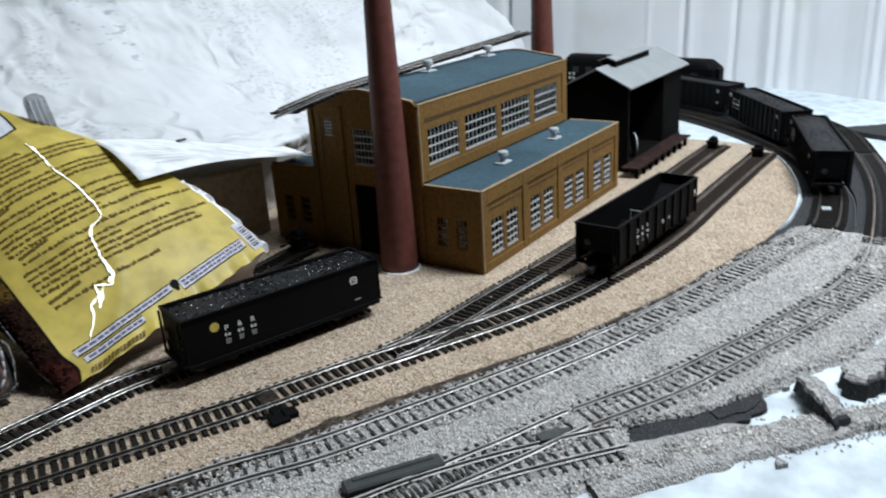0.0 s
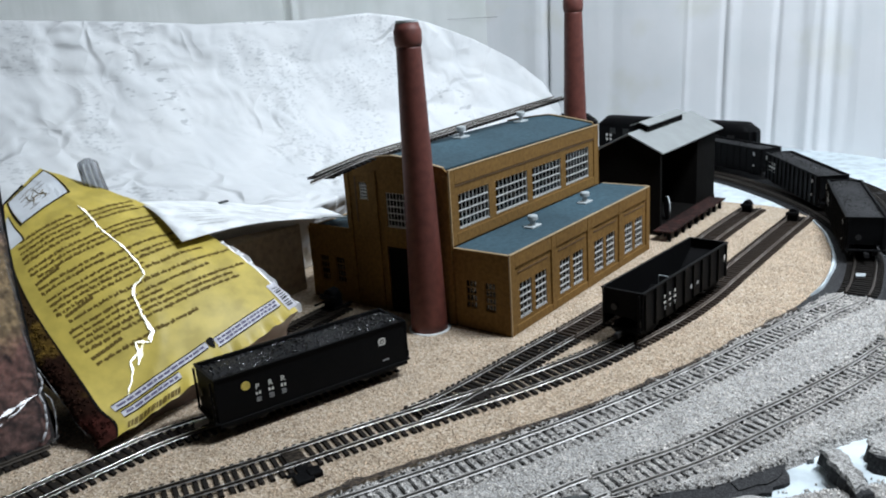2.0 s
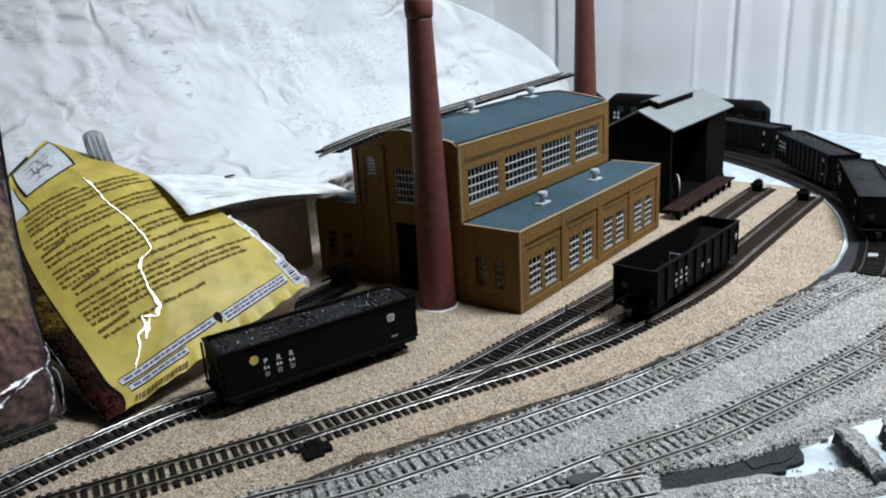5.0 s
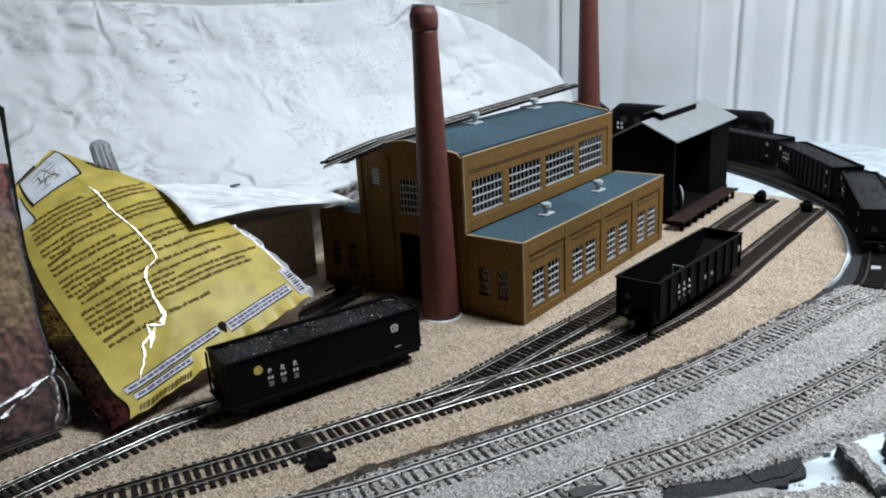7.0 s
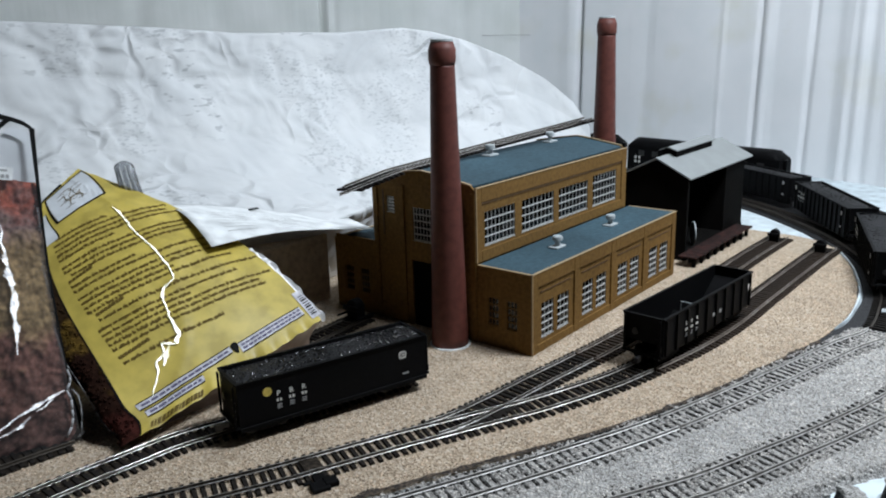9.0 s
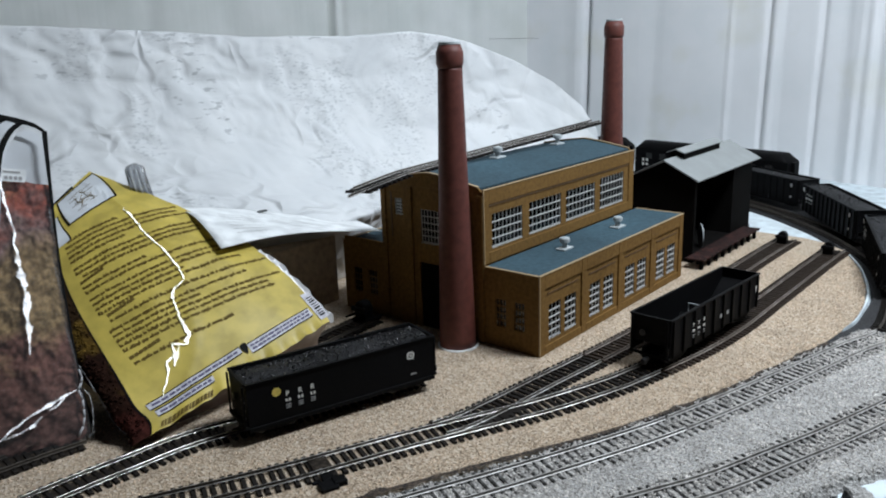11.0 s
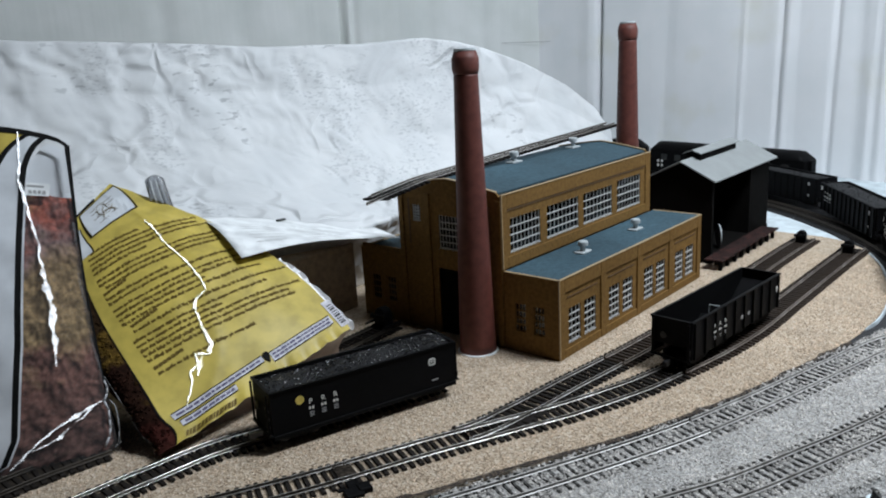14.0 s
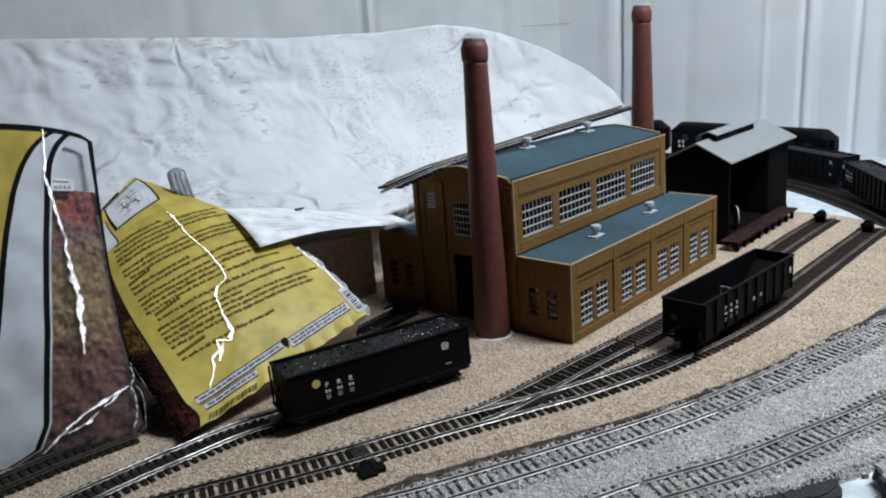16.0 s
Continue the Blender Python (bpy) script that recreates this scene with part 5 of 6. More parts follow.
# ---- coaches standing far behind ----
def coach(at, turn, length=280.0, side=1):
    c = thing("passenger_coach", "long black passenger coach with a rounded roof on the outer track", "coach", at, turn, "coaches on the outer track")
    hl, hw = length / 2, 17.0
    part("body", boxed(-hl, hl, -hw, hw, 12, 50, 0.6), M_BLACK, c)
    rows = []
    for i in range(25):
        x = -hl + length * i / 24
        e = max(0.0, (abs(x) - (hl - 14)) / 14)
        drop = 1 - e * e * 0.9
        rows.append([Vector((x, -hw * 1.03 * math.cos(math.pi * j / 14), 50 + (14 * math.sin(math.pi * j / 14) ** 0.75) * drop)) for j in range(15)])
    bm = bmesh.new()
    vs = [[bm.verts.new(p) for p in r] for r in rows]
    for a, b in zip(vs, vs[1:]):
        for j in range(14):
            bm.faces.new((a[j], a[j + 1], b[j + 1], b[j]))
    bm.faces.new(vs[0])
    bm.faces.new(vs[-1][::-1])
    part("roof", bm, M_BLACK, c, smooth=True)
    for k in range(9):
        x = -hl + 30 + k * (length - 60) / 8
        part("window", boxed(x - 6, x + 6, *sorted((side * (hw + 0.1), side * (hw + 0.5))), 34, 44), M_STEEL, c)
    for s in (-1, 1):
        part("step", boxed(*sorted((s * (hl - 10), s * (hl - 1))), -hw - 0.5, hw + 0.5, 8, 11.9, 0.3), M_BLACK, c)
        x = s * (hl - 36)
        bm = bmesh.new()
        for y in (-11, 11):
            box(bm, x - 22, x + 22, y - 1, y + 1, 6, 11)
        truck = part("truck", bm, M_BLACK, c)
        for dx in (-15, 0, 15):
            bm = bmesh.new()
            ring(bm, [(5.2, -9.6), (5.2, -7.4), (1.2, -7.3), (1.2, 7.3), (5.2, 7.4), (5.2, 9.6)], 18)
            bm.transform(Matrix.Translation((x + dx, 0, 9.2)) @ Euler((radians(90), 0, 0)).to_matrix().to_4x4())
            part("wheelset", bm, M_STEEL, truck)
        part("diaphragm", boxed(*sorted((s * hl, s * (hl + 6))), -7, 7, 14, 50, 0.6), M_BLACK, c)
    return c


cc = coach((777, 175, 0), 79.0)
for k in range(2):
    for z in (22, 29.5):
        part("marking", boxed(112 + k * 8, 116 + k * 8, 17.15, 17.4, z, z + 4.5), M_LETTER, cc)
coach((795, 478, 0), 99.0)


# ---- clutter at the table's edge ----
def slab_piece(name, label, category, points, z0, z1, mat, rough=1.2, top=None):
    bm = bmesh.new()
    rnd = random.Random(len(points) + points[0][0])
    dense = []
    for (a, b), (c, e) in zip(points, points[1:] + points[:1]):
        n = max(1, int(math.hypot(c - a, e - b) / 5))
        for i in range(n):
            f = i / n
            dense.append((a + (c - a) * f + rnd.uniform(-rough, rough), b + (e - b) * f + rnd.uniform(-rough, rough)))
    prism(bm, dense, lambda u, v, w: (u, v, z0 + w * (z1 - z0) + (0.5 * noise.noise(Vector((u / 6, v / 6, w))) if w else 0)), 1.0)
    return solid(name, bm, mat, label, category)


slab_piece("roadbed_strip", "torn strip of black cork roadbed lying on the white board", "roadbed", [(-142, -161), (-128, -174), (-116, -182), (-99, -195), (-83, -205), (-72, -216), (-72, -223), (-88, -227), (-104, -222), (-118, -212), (-138, -194), (-154, -178)], -5, -2.4, M_CORK, 1.6)
slab_piece("roadbed_strip", "torn upper layer of black cork lying on the roadbed strip", "roadbed", [(-106, -203), (-92, -211), (-79, -219), (-84, -224), (-98, -219), (-112, -210)], -2.35, -1.7, M_CORK, 1.2)
slab_piece("plastic_chip", "small white plastic chip lying between the rails", "chip", [(264, -194), (266, -202), (258, -203), (255, -196)], 1.3, 2.3, M_VENT, 1.0)
def chunk(points, label, z1, lift=0.0):
    t = thing("roadbed_chunk", label, "roadbed")
    cx, cy = (sum(p[k] for p in points) / len(points) for k in (0, 1))
    for name, f, lo, hi, mat in (("cork", 1.0, -5, z1, M_CORK), ("ballast_crust", 0.88, z1 + 0.05, z1 + 2.2, M_GREY)):
        r = random.Random(3)
        ring_pts = []
        for (a, c), (e, g) in zip(points, points[1:] + points[:1]):
            n = max(1, int(math.hypot(e - a, g - c) / 3))
            ring_pts += [(cx + (a + (e - a) * i / n - cx) * f + r.uniform(-1.9, 1.9) + (1.5 if f < 1 else 0), cy + (c + (g - c) * i / n - cy) * f + r.uniform(-1.5, 1.5) + (1.5 if f < 1 else 0)) for i in range(n)]
        bm = bmesh.new()
        arch = lambda u, v: lift * math.sin(math.pi * min(1, max(0, (math.hypot(u - points[0][0], v - points[0][1])) / 46)))
        bot = [bm.verts.new((u, v, lo + arch(u, v))) for u, v in ring_pts]
        top = [bm.verts.new((cx + (u - cx) * 0.9, cy + (v - cy) * 0.9, hi + arch(u, v) + 2.4 * noise.noise(Vector((u / 6, v / 6, 2))))) for u, v in ring_pts]
        mid = bm.verts.new((cx, cy, hi + 0.8 + arch(cx, cy)))
        n = len(bot)
        for i in range(n):
            bm.faces.new((bot[i], bot[(i + 1) % n], top[(i + 1) % n], top[i]))
            bm.faces.new((top[i], top[(i + 1) % n], mid))
        bm.faces.new(bot[::-1])
        part(name, bm, mat, t)
    return t


chunk([(-54, -238), (-60, -236), (-70, -239), (-84, -248), (-97, -264), (-90, -268), (-76, -259), (-60, -248)], "broken curved piece of black cork roadbed crusted with ballast", 2.4, 4.0)
chunk([(-42, -255), (-58, -262), (-56, -270), (-38, -279), (0, -282), (10, -274), (-12, -264)], "broken piece of black cork roadbed crusted with grey ballast", 4.0)
slab_piece("roadbed_strip", "spare strip of black cork roadbed lying beside the curve", "roadbed", [(600, -150), (620, -168), (648, -204), (640, -260), (590, -300), (560, -270), (575, -212), (590, -180)], -5, 1.0, M_CORK)
for pts in ([(-121, -243), (-114, -240), (-111, -246), (-119, -249)], [(-137, -243), (-131, -242), (-133, -248)], [(2, -261), (8, -259), (6, -265)], [(-64, -231), (-60, -230), (-61, -234)]):
    slab_piece("ballast_crumb", "small grey crumb of glued ballast on the white board", "crumb", pts, -5, -2.2, M_GREY, 0.4)
sm = thing("switch_machine", "long black switch machine beside the ballasted turnout", "switch machine", (-238, -92.5, 0), -34)
part("case", boxed(-25, 25, -5, 5, 1.1, 5.0, 1.0), M_CASE, sm)
part("cover", boxed(-20, 21, 0.6, 3.6, 5.0, 5.8, 0.4), M_CASE, sm)


# ---- bags ----
class Sheet:
    """A puffed film between four corners, its sides bowed outwards; p(u, v, d) lies d outside it."""

    def __init__(self, bl, br, tr, tl, bulge, bow_l, bow_r, wrinkle, seed, foot=(0, 0, 0), ridge=(), crown=0.0, puff=0.7, crimp=0.0, sag=1.0, nick=0.0):
        self.c = [Vector(q) for q in (bl, br, tr, tl)]
        self.n = (self.c[1] - self.c[0]).cross(self.c[3] - self.c[0]).normalized()
        self.bulge, self.bow_l, self.bow_r, self.wrinkle, self.seed, self.foot = bulge, Vector(bow_l), Vector(bow_r), wrinkle, seed, Vector(foot)
        self.ridge, self.crown, self.puff, self.crimp, self.sag, self.nick = ridge, crown, puff, crimp, sag, nick

    def p(self, u, v, d=0.0):
        bl, br, tr, tl = self.c
        left = bl.lerp(tl, v) + self.bow_l * math.sin(math.pi * max(0, v) ** self.sag) + Vector((self.nick * math.exp(-(((v - 0.04) / 0.045) ** 2)), 0, 0))
        right = br.lerp(tr, v) + self.bow_r * math.sin(math.pi * v)
        f = max(0.0, math.sin(math.pi * min(1, max(0, u))) * math.sin(math.pi * min(1, max(0, v)))) ** self.puff
        s = self.seed
        q = self.wrinkle * min(1, f * 1.6) * (noise.noise(Vector((u * 3.2 + s, v * 2.2, s))) + 0.45 * noise.noise(Vector((u * 8 + v * 3, v * 5 + s, 2))) - 0.5 * abs(noise.noise(Vector((u * 5 - v * 4, v * 3, s + 3)))))
        for (ua, va), (ub, vb) in zip(self.ridge, self.ridge[1:]):
            if vb <= v <= va:
                m = ub + (ua - ub) * (v - vb) / (va - vb)
                m += 0.022 * noise.noise(Vector((v * 23, s, 1)))
                q += 0.8 * math.exp(-abs(u - m) / 0.035)
        q += self.crimp * (math.sin(u * 62) + 0.6 * math.sin(u * 39 + 1)) * math.exp(-max(0, v) / 0.03) + 0.35 * self.crimp * math.sin(v * 70 + 2 * math.sin(v * 19)) * math.exp(-max(0, 1 - u) / 0.04)
        left = left + Vector((0, 0, self.crown * v**3 * 0.1))
        top = Vector((0, 0, self.crown * v**6 * math.sin(math.pi * min(1, max(0, u))) ** 0.6))
        slack = Vector((2.2 * self.nick * math.exp(-(((v - 0.12) / 0.13) ** 2)) * (1 - u) * (1 - math.exp(-max(0, u) / 0.07)), 0, 0))
        return left.lerp(right, u) + slack + top + self.foot * math.sin(math.pi * u) * (1 - v) + self.n * (self.bulge * f + q + d)

    def strip(self, bm, ua, ub, v0, v1, nu, nv, d):
        """The piece between the lines u = ua(v) and u = ub(v)."""
        vs = []
        for j in range(nv + 1):
            v = v0 + (v1 - v0) * j / nv
            a, b = (g(v) if callable(g) else g for g in (ua, ub))
            vs.append([bm.verts.new(self.p(a + (b - a) * i / nu, v, d)) for i in range(nu + 1)])
        for r, t in zip(vs, vs[1:]):
            for i in range(nu):
                bm.faces.new((r[i], r[i + 1], t[i + 1], t[i]))
        return bm


def clumps(bm, place, count, r0, r1, rnd):
    """Small ragged foliage clumps strewn over a surface."""
    for _ in range(count):
        c, r = place(rnd), rnd.uniform(r0, r1)
        m = Matrix.Translation(c) @ Euler([rnd.uniform(0, 6.28) for _ in range(3)]).to_matrix().to_4x4()
        v = [bm.verts.new(m @ (Vector(q) * r * rnd.uniform(0.6, 1.3))) for q in ((1, 0, 0), (-1, 0, 0), (0, 1, 0), (0, -1, 0), (0, 0, 1), (0, 0, -1))]
        for q in ((0, 2, 4), (2, 1, 4), (1, 3, 4), (3, 0, 4), (2, 0, 5), (1, 2, 5), (3, 1, 5), (0, 3, 5)):
            bm.faces.new([v[k] for k in q])
    return bm


rnd = random.Random(11)
yb = thing("foliage_bag", "plump yellow printed bag of scenery foliage leaning back", "bag")
ys = Sheet((-267, 121, 8), (-110, 119, 40), (-180, 330, 149), (-222, 308, 131), 11, (-13, 0, -4), (20, -14, 4), 1.8, 1.0, puff=1.0, sag=1.6, nick=5.0, crimp=1.1, ridge=((0.72, 1.0), (0.66, 0.74), (0.60, 0.45), (0.43, 0.36), (0.40, 0.24), (0.20, 0.10), (0.15, 0.0)))
part("front_film", ys.strip(bmesh.new(), 0, 1, 0, 1, 56, 56, 0), M_BAG, yb, "glossy yellow printed film", True)
# back and gusset: foliage under clear film, hanging down from the printed edge


def gusset_point(v, f, out=0.0):
    """A point of the side gusset: v up the printed edge, f from that edge round to the back of the bag."""
    a = ys.p(0, v)
    rim = a + Vector([float(np.interp(v, [0, 0.1, 0.25, 0.4, 0.65, 1], c)) for c in ((-13, -11, -12, -14, -10, 0), (4, 6, 9, 9, 8, 4), (-7, -7, -4, -3, -3, -2))])
    if f < 0.6:
        g = f / 0.6
        q = a.lerp(rim, g) + Vector((-5 - out, -2 - out, 2)) * math.sin(math.pi * g) * (1 - 0.7 * v)
    else:
        g = (f - 0.6) / 0.4
        q = rim.lerp(rim + Vector((24, 40, -rim.z)) * (1 - 0.6 * v), g)
    q += 1.6 * noise.noise(Vector((v * 9, f * 5, 2))) * Vector((-1, -0.6, 0.3)) * min(1, 4 * f)
    q.z = max(0.7, q.z)
    return q


bm = bmesh.new()
vs = [[bm.verts.new(gusset_point(j / 40, i / 14)) for i in range(15)] for j in range(41)]
for r, t in zip(vs, vs[1:]):
    for i in range(14):
        bm.faces.new((r[i], r[i + 1], t[i + 1], t[i]))
gusset = part("gusset", bm, M_FOLIAGE_SHADED, yb, "red foliage bulging in the side gusset, shade put into its colour", True)
bm = bmesh.new()
for j in range(22):
    p, q = (gusset_point(0.06 + 0.5 * k / 22, 0.6, 1.6) + Vector((-1.6, -1.4, 0.4)) for k in (j, j + 1))
    rod(bm, p, q, 0.3, 5)
part("film_edge", bm, M_HEM_GLINT, gusset, "folded edge of the clear film, whitened as a highlight")


def on_gusset(r):
    return gusset_point(r.uniform(0.02, 0.8), r.uniform(0.04, 0.62))


tagged(part("foliage_clump", clumps(bmesh.new(), on_gusset, 420, 0.8, 2.0, rnd), M_FOLIAGE_SHADED, gusset), kind="stuff")
bm = bmesh.new()
vs = []
for i in range(31):
    u = i / 30
    a = ys.p(u, 0, 0)
    vs.append([bm.verts.new(a + Vector((0, 16, -a.z + 0.8)) * f + Vector((0, 9 * math.sin(math.pi * f), 0))) for f in (0, 0.25, 0.5, 0.75, 1.0)])
for r, t in zip(vs, vs[1:]):
    for i in range(4):
        bm.faces.new((r[i], r[i + 1], t[i + 1], t[i]))
part("bottom_fold", bm, M_FOLDBROWN, yb, "brownish film folded under the foot", smooth=True)
part("printed_edge", ys.strip(bmesh.new(), -0.003, 0.003, 0.0, 1.0, 1, 60, 0.7), M_BAGBLACK, yb, "dark line along the printed edge", True)
part("printed_edge", ys.strip(bmesh.new(), 0.0, 0.5, 0.992, 1.003, 20, 1, 0.7), M_BAGBLACK, yb, "dark line along the printed edge", True)
part("printed_panel", ys.strip(bmesh.new(), 0.015, lambda v: max(0.02, min(0.13, 0.10 - 0.75 * (v - 0.86))), 0.80, 0.93, 6, 8, 0.5), M_BAGWHITE, yb, "corner of a second white panel")
part("panel_border", ys.strip(bmesh.new(), lambda v: max(0.02, min(0.13, 0.10 - 0.75 * (v - 0.86))), lambda v: max(0.035, min(0.145, 0.115 - 0.75 * (v - 0.86))), 0.80, 0.93, 2, 8, 0.6), M_BAGBLACK, yb)
# printed white panel at the top corner
pl, pr = lambda v: 0.16 - 0.75 * (v - 0.86), lambda v: min(0.985, 0.77 + 1.9 * (v - 0.86))
part("printed_panel", ys.strip(bmesh.new(), lambda v: pl(v) + 0.03, lambda v: pr(v) - 0.03, 0.862, 0.985, 14, 8, 0.5), M_BAGWHITE, yb, "white panel with a line drawing")
for u0, u1, v0, v1 in ((pl, pr, 0.856, 0.861), (pl, pr, 0.985, 0.989), (pl, lambda v: pl(v) + 0.02, 0.856, 0.989), (lambda v: pr(v) - 0.02, pr, 0.856, 0.989)):
    part("panel_border", ys.strip(bmesh.new(), u0, u1, v0, v1, 10, 4, 0.6), M_BAGBLACK, yb)
bm = bmesh.new()
for k in range(18):
    a = 2 * math.pi * k / 18
    u, v = 0.47 + 0.10 * math.cos(a), 0.935 + 0.028 * math.sin(a)
    ys.strip(bm, u, u + 0.018, v, v + 0.003, 1, 1, 0.8)
part("drawing_ring", bm, M_INK, yb, "thin ring of the line drawing")
for k in range(12):
    u, v = rnd.uniform(0.25, 0.55), rnd.uniform(0.88, 0.965)
    part("drawing_line", ys.strip(bmesh.new(), u, u + rnd.uniform(0.03, 0.22), v, v + 0.004, 4, 1, 0.8), M_GREYINK, yb)
for u, v, du, dv in ((0.40, 0.90, 0.10, 0.05), (0.50, 0.955, 0.09, -0.045), (0.44, 0.915, 0.13, 0.01), (0.36, 0.945, 0.06, -0.03), (0.56, 0.895, 0.05, 0.04)):
    bm = bmesh.new()
    for k in range(6):
        f, g = k / 6, (k + 1) / 6
        bend = lambda f: ys.p(u + du * f + 0.02 * math.sin(7 * f), v + dv * f + 0.006 * math.sin(5 * f), 0.8)
        rod(bm, bend(f), bend(g), 0.3, 4)
    part("drawing_line", bm, M_INK, yb)
# lines of print, too small to read
v = 0.80
row = 0
while v > 0.25:
    u = 0.075 + (0.03 if row % 7 == 0 else 0)
    last = rnd.uniform(0.8, 0.965) if row % 4 else rnd.uniform(0.35, 0.6)
    bm = bmesh.new()
    if row in (8, 14, 20):
        head = bmesh.new()
        for k in range(7):
            ys.strip(head, u + 0.022 * k, u + 0.022 * k + 0.018, v - 0.07 * u, v + 0.012 - 0.07 * u, 2, 1, 0.5)
        part("heading_bar", head, M_INK, yb, "bold dark heading")
        v -= 0.0222
    while u < last:
        for _ in range(rnd.randint(2, 8)):
            w = rnd.uniform(0.0045, 0.0075)
            low, high = rnd.choice(((0, 0.0095), (0, 0.0095), (0, 0.0135), (-0.003, 0.0095), (0.0, 0.008)))
            ys.strip(bm, u, u + w, v + low - 0.07 * u, v + high - 0.07 * u, 1, 1, 0.45)
            u += w + 0.0016
        u += 0.007
    tagged(part("print_line", bm, M_INK, yb), kind="stuff")
    v -= 0.0222 if row % 5 != 4 else 0.034
    row += 1
# label strips along the lower edge
for u0, u1, v0, v1 in ((0.022, 0.489, 0.074, 0.097), (0.028, 0.30, 0.044, 0.065), (0.532, 0.937, 0.054, 0.090)):
    part("label_strip", ys.strip(bmesh.new(), u0, u1, v0, v1, 24, 3, 0.5), M_STRIP, yb, "white caution strip with violet edge")
    for a, c in ((v0 - 0.002, v0 + 0.0015), (v1 - 0.0015, v1 + 0.002)):
        part("strip_edge", ys.strip(bmesh.new(), u0 + 0.002, u1 - 0.002, a, c, 24, 1, 0.8), M_BAGBLACK, yb)
    bm = bmesh.new()
    for k in range(2 if v1 - v0 > 0.03 else 1):
        u = u0 + 0.012
        vm = v0 + (v1 - v0) * ((0.5,) if v1 - v0 <= 0.03 else (0.32, 0.68))[k]
        while u < u1 - 0.03:
            w = rnd.uniform(0.012, 0.035)
            ys.strip(bm, u, u + w, vm - 0.004, vm + 0.004, 2, 1, 0.85)
            u += w + 0.006
    tagged(part("print_line", bm, M_VIOLET, yb), kind="stuff")
heart = lambda sign, v: 0.512 + sign * float(np.interp(v, [0.060, 0.072, 0.084, 0.092, 0.098, 0.101], [0.0, 0.010, 0.018, 0.020, 0.016, 0.009]))
part("print_mark", ys.strip(bmesh.new(), lambda v: heart(-1, v), lambda v: heart(1, v), 0.060, 0.101, 2, 8, 0.9), M_BAGBLACK, yb, "small black heart-shaped mark")
bm = bmesh.new()
u = 0.035
while u < 0.27:
    w = rnd.uniform(0.008, 0.022)
    ys.strip(bm, u, u + w, 0.006, 0.024, 1, 1, 0.6)
    u += w + 0.004
part("print_line", bm, M_INK, yb, "bold dark print along the lower edge")
part("barcode_panel", ys.strip(bmesh.new(), 0.955, 1.012, 0.02, 0.15, 3, 8, 0.6), M_STRIP, yb, "white barcode panel on the bag's corner")
for k in range(9):
    v = 0.035 + k * 0.011
    part("barcode_bar", ys.strip(bmesh.new(), 0.966, 1.004, v, v + (0.004 if k % 3 else 0.007), 2, 1, 0.9), M_BAGBLACK, yb)
bm = bmesh.new()
ys.strip(bm, 0.992, lambda v: 1.018 + 0.008 * math.sin(v * 46) + 0.005 * math.sin(v * 95), -0.01, 0.40, 4, 70, 0.35)
part("sealed_edge", bm, M_SEAL, yb, "milky crimped edge of the bag")
# clear gathered neck of the bag, folded upright
neck, vs = bmesh.new(), []
for j in range(17):
    f = j / 16
    c = Vector((-155, 288, 120)).lerp(Vector((-157, 297, 155)), f) + Vector((-3, -3, 0)) * math.sin(math.pi * f)
    w = 8.0 * (1 - 0.12 * f) * (1 if f < 0.85 else math.sqrt(max(0.02, 1 - ((f - 0.85) / 0.155) ** 2)))
    vs.append([])
    for i in range(28):
        a = 2 * math.pi * i / 28
        k = 1 + 0.16 * math.sin(7 * a + 3 * f) + 0.07 * math.sin(3 * a - 2)
        vs[-1].append(neck.verts.new(c + Vector((0.77, -0.64, 0)) * w * k * math.cos(a) + Vector((0.64, 0.77, 0)) * 0.45 * w * k * math.sin(a)))
for r, t in zip(vs, vs[1:]):
    for i in range(28):
        neck.faces.new((r[i], r[(i + 1) % 28], t[(i + 1) % 28], t[i]))
neck.faces.new(vs[-1])
neck_part = part("gathered_neck", neck, M_NECK, yb, "clear gathered plastic neck of the bag", True)
# creases as white and black rods: glints and dark folds painted on clear plastic
for k, (off, streak) in enumerate(((-5.6, M_TIE), (-3.4, M_PAPER), (-0.8, M_TIE), (1.6, M_PAPER), (3.2, M_TIE), (5.4, M_PAPER))):
    bm = bmesh.new()
    for i in range(7):
        f0, f1 = 0.12 + 0.11 * i, 0.12 + 0.11 * (i + 1)
        p, q = (Vector((-155, 288, 120)).lerp(Vector((-157, 297, 155)), f) + Vector((-3, -3, 0)) * math.sin(math.pi * f) + Vector((0.77, -0.64, 0)) * off * (1 - 0.15 * f + 0.08 * math.sin(9 * f + k)) + Vector((-0.64, -0.77, 0)) * 3.5 * math.sqrt(max(0.05, 1 - (off / 8) ** 2)) for f in (f0, f1))
        rod(bm, p, q, 0.28, 5)
    part("crease", bm, streak, neck_part)


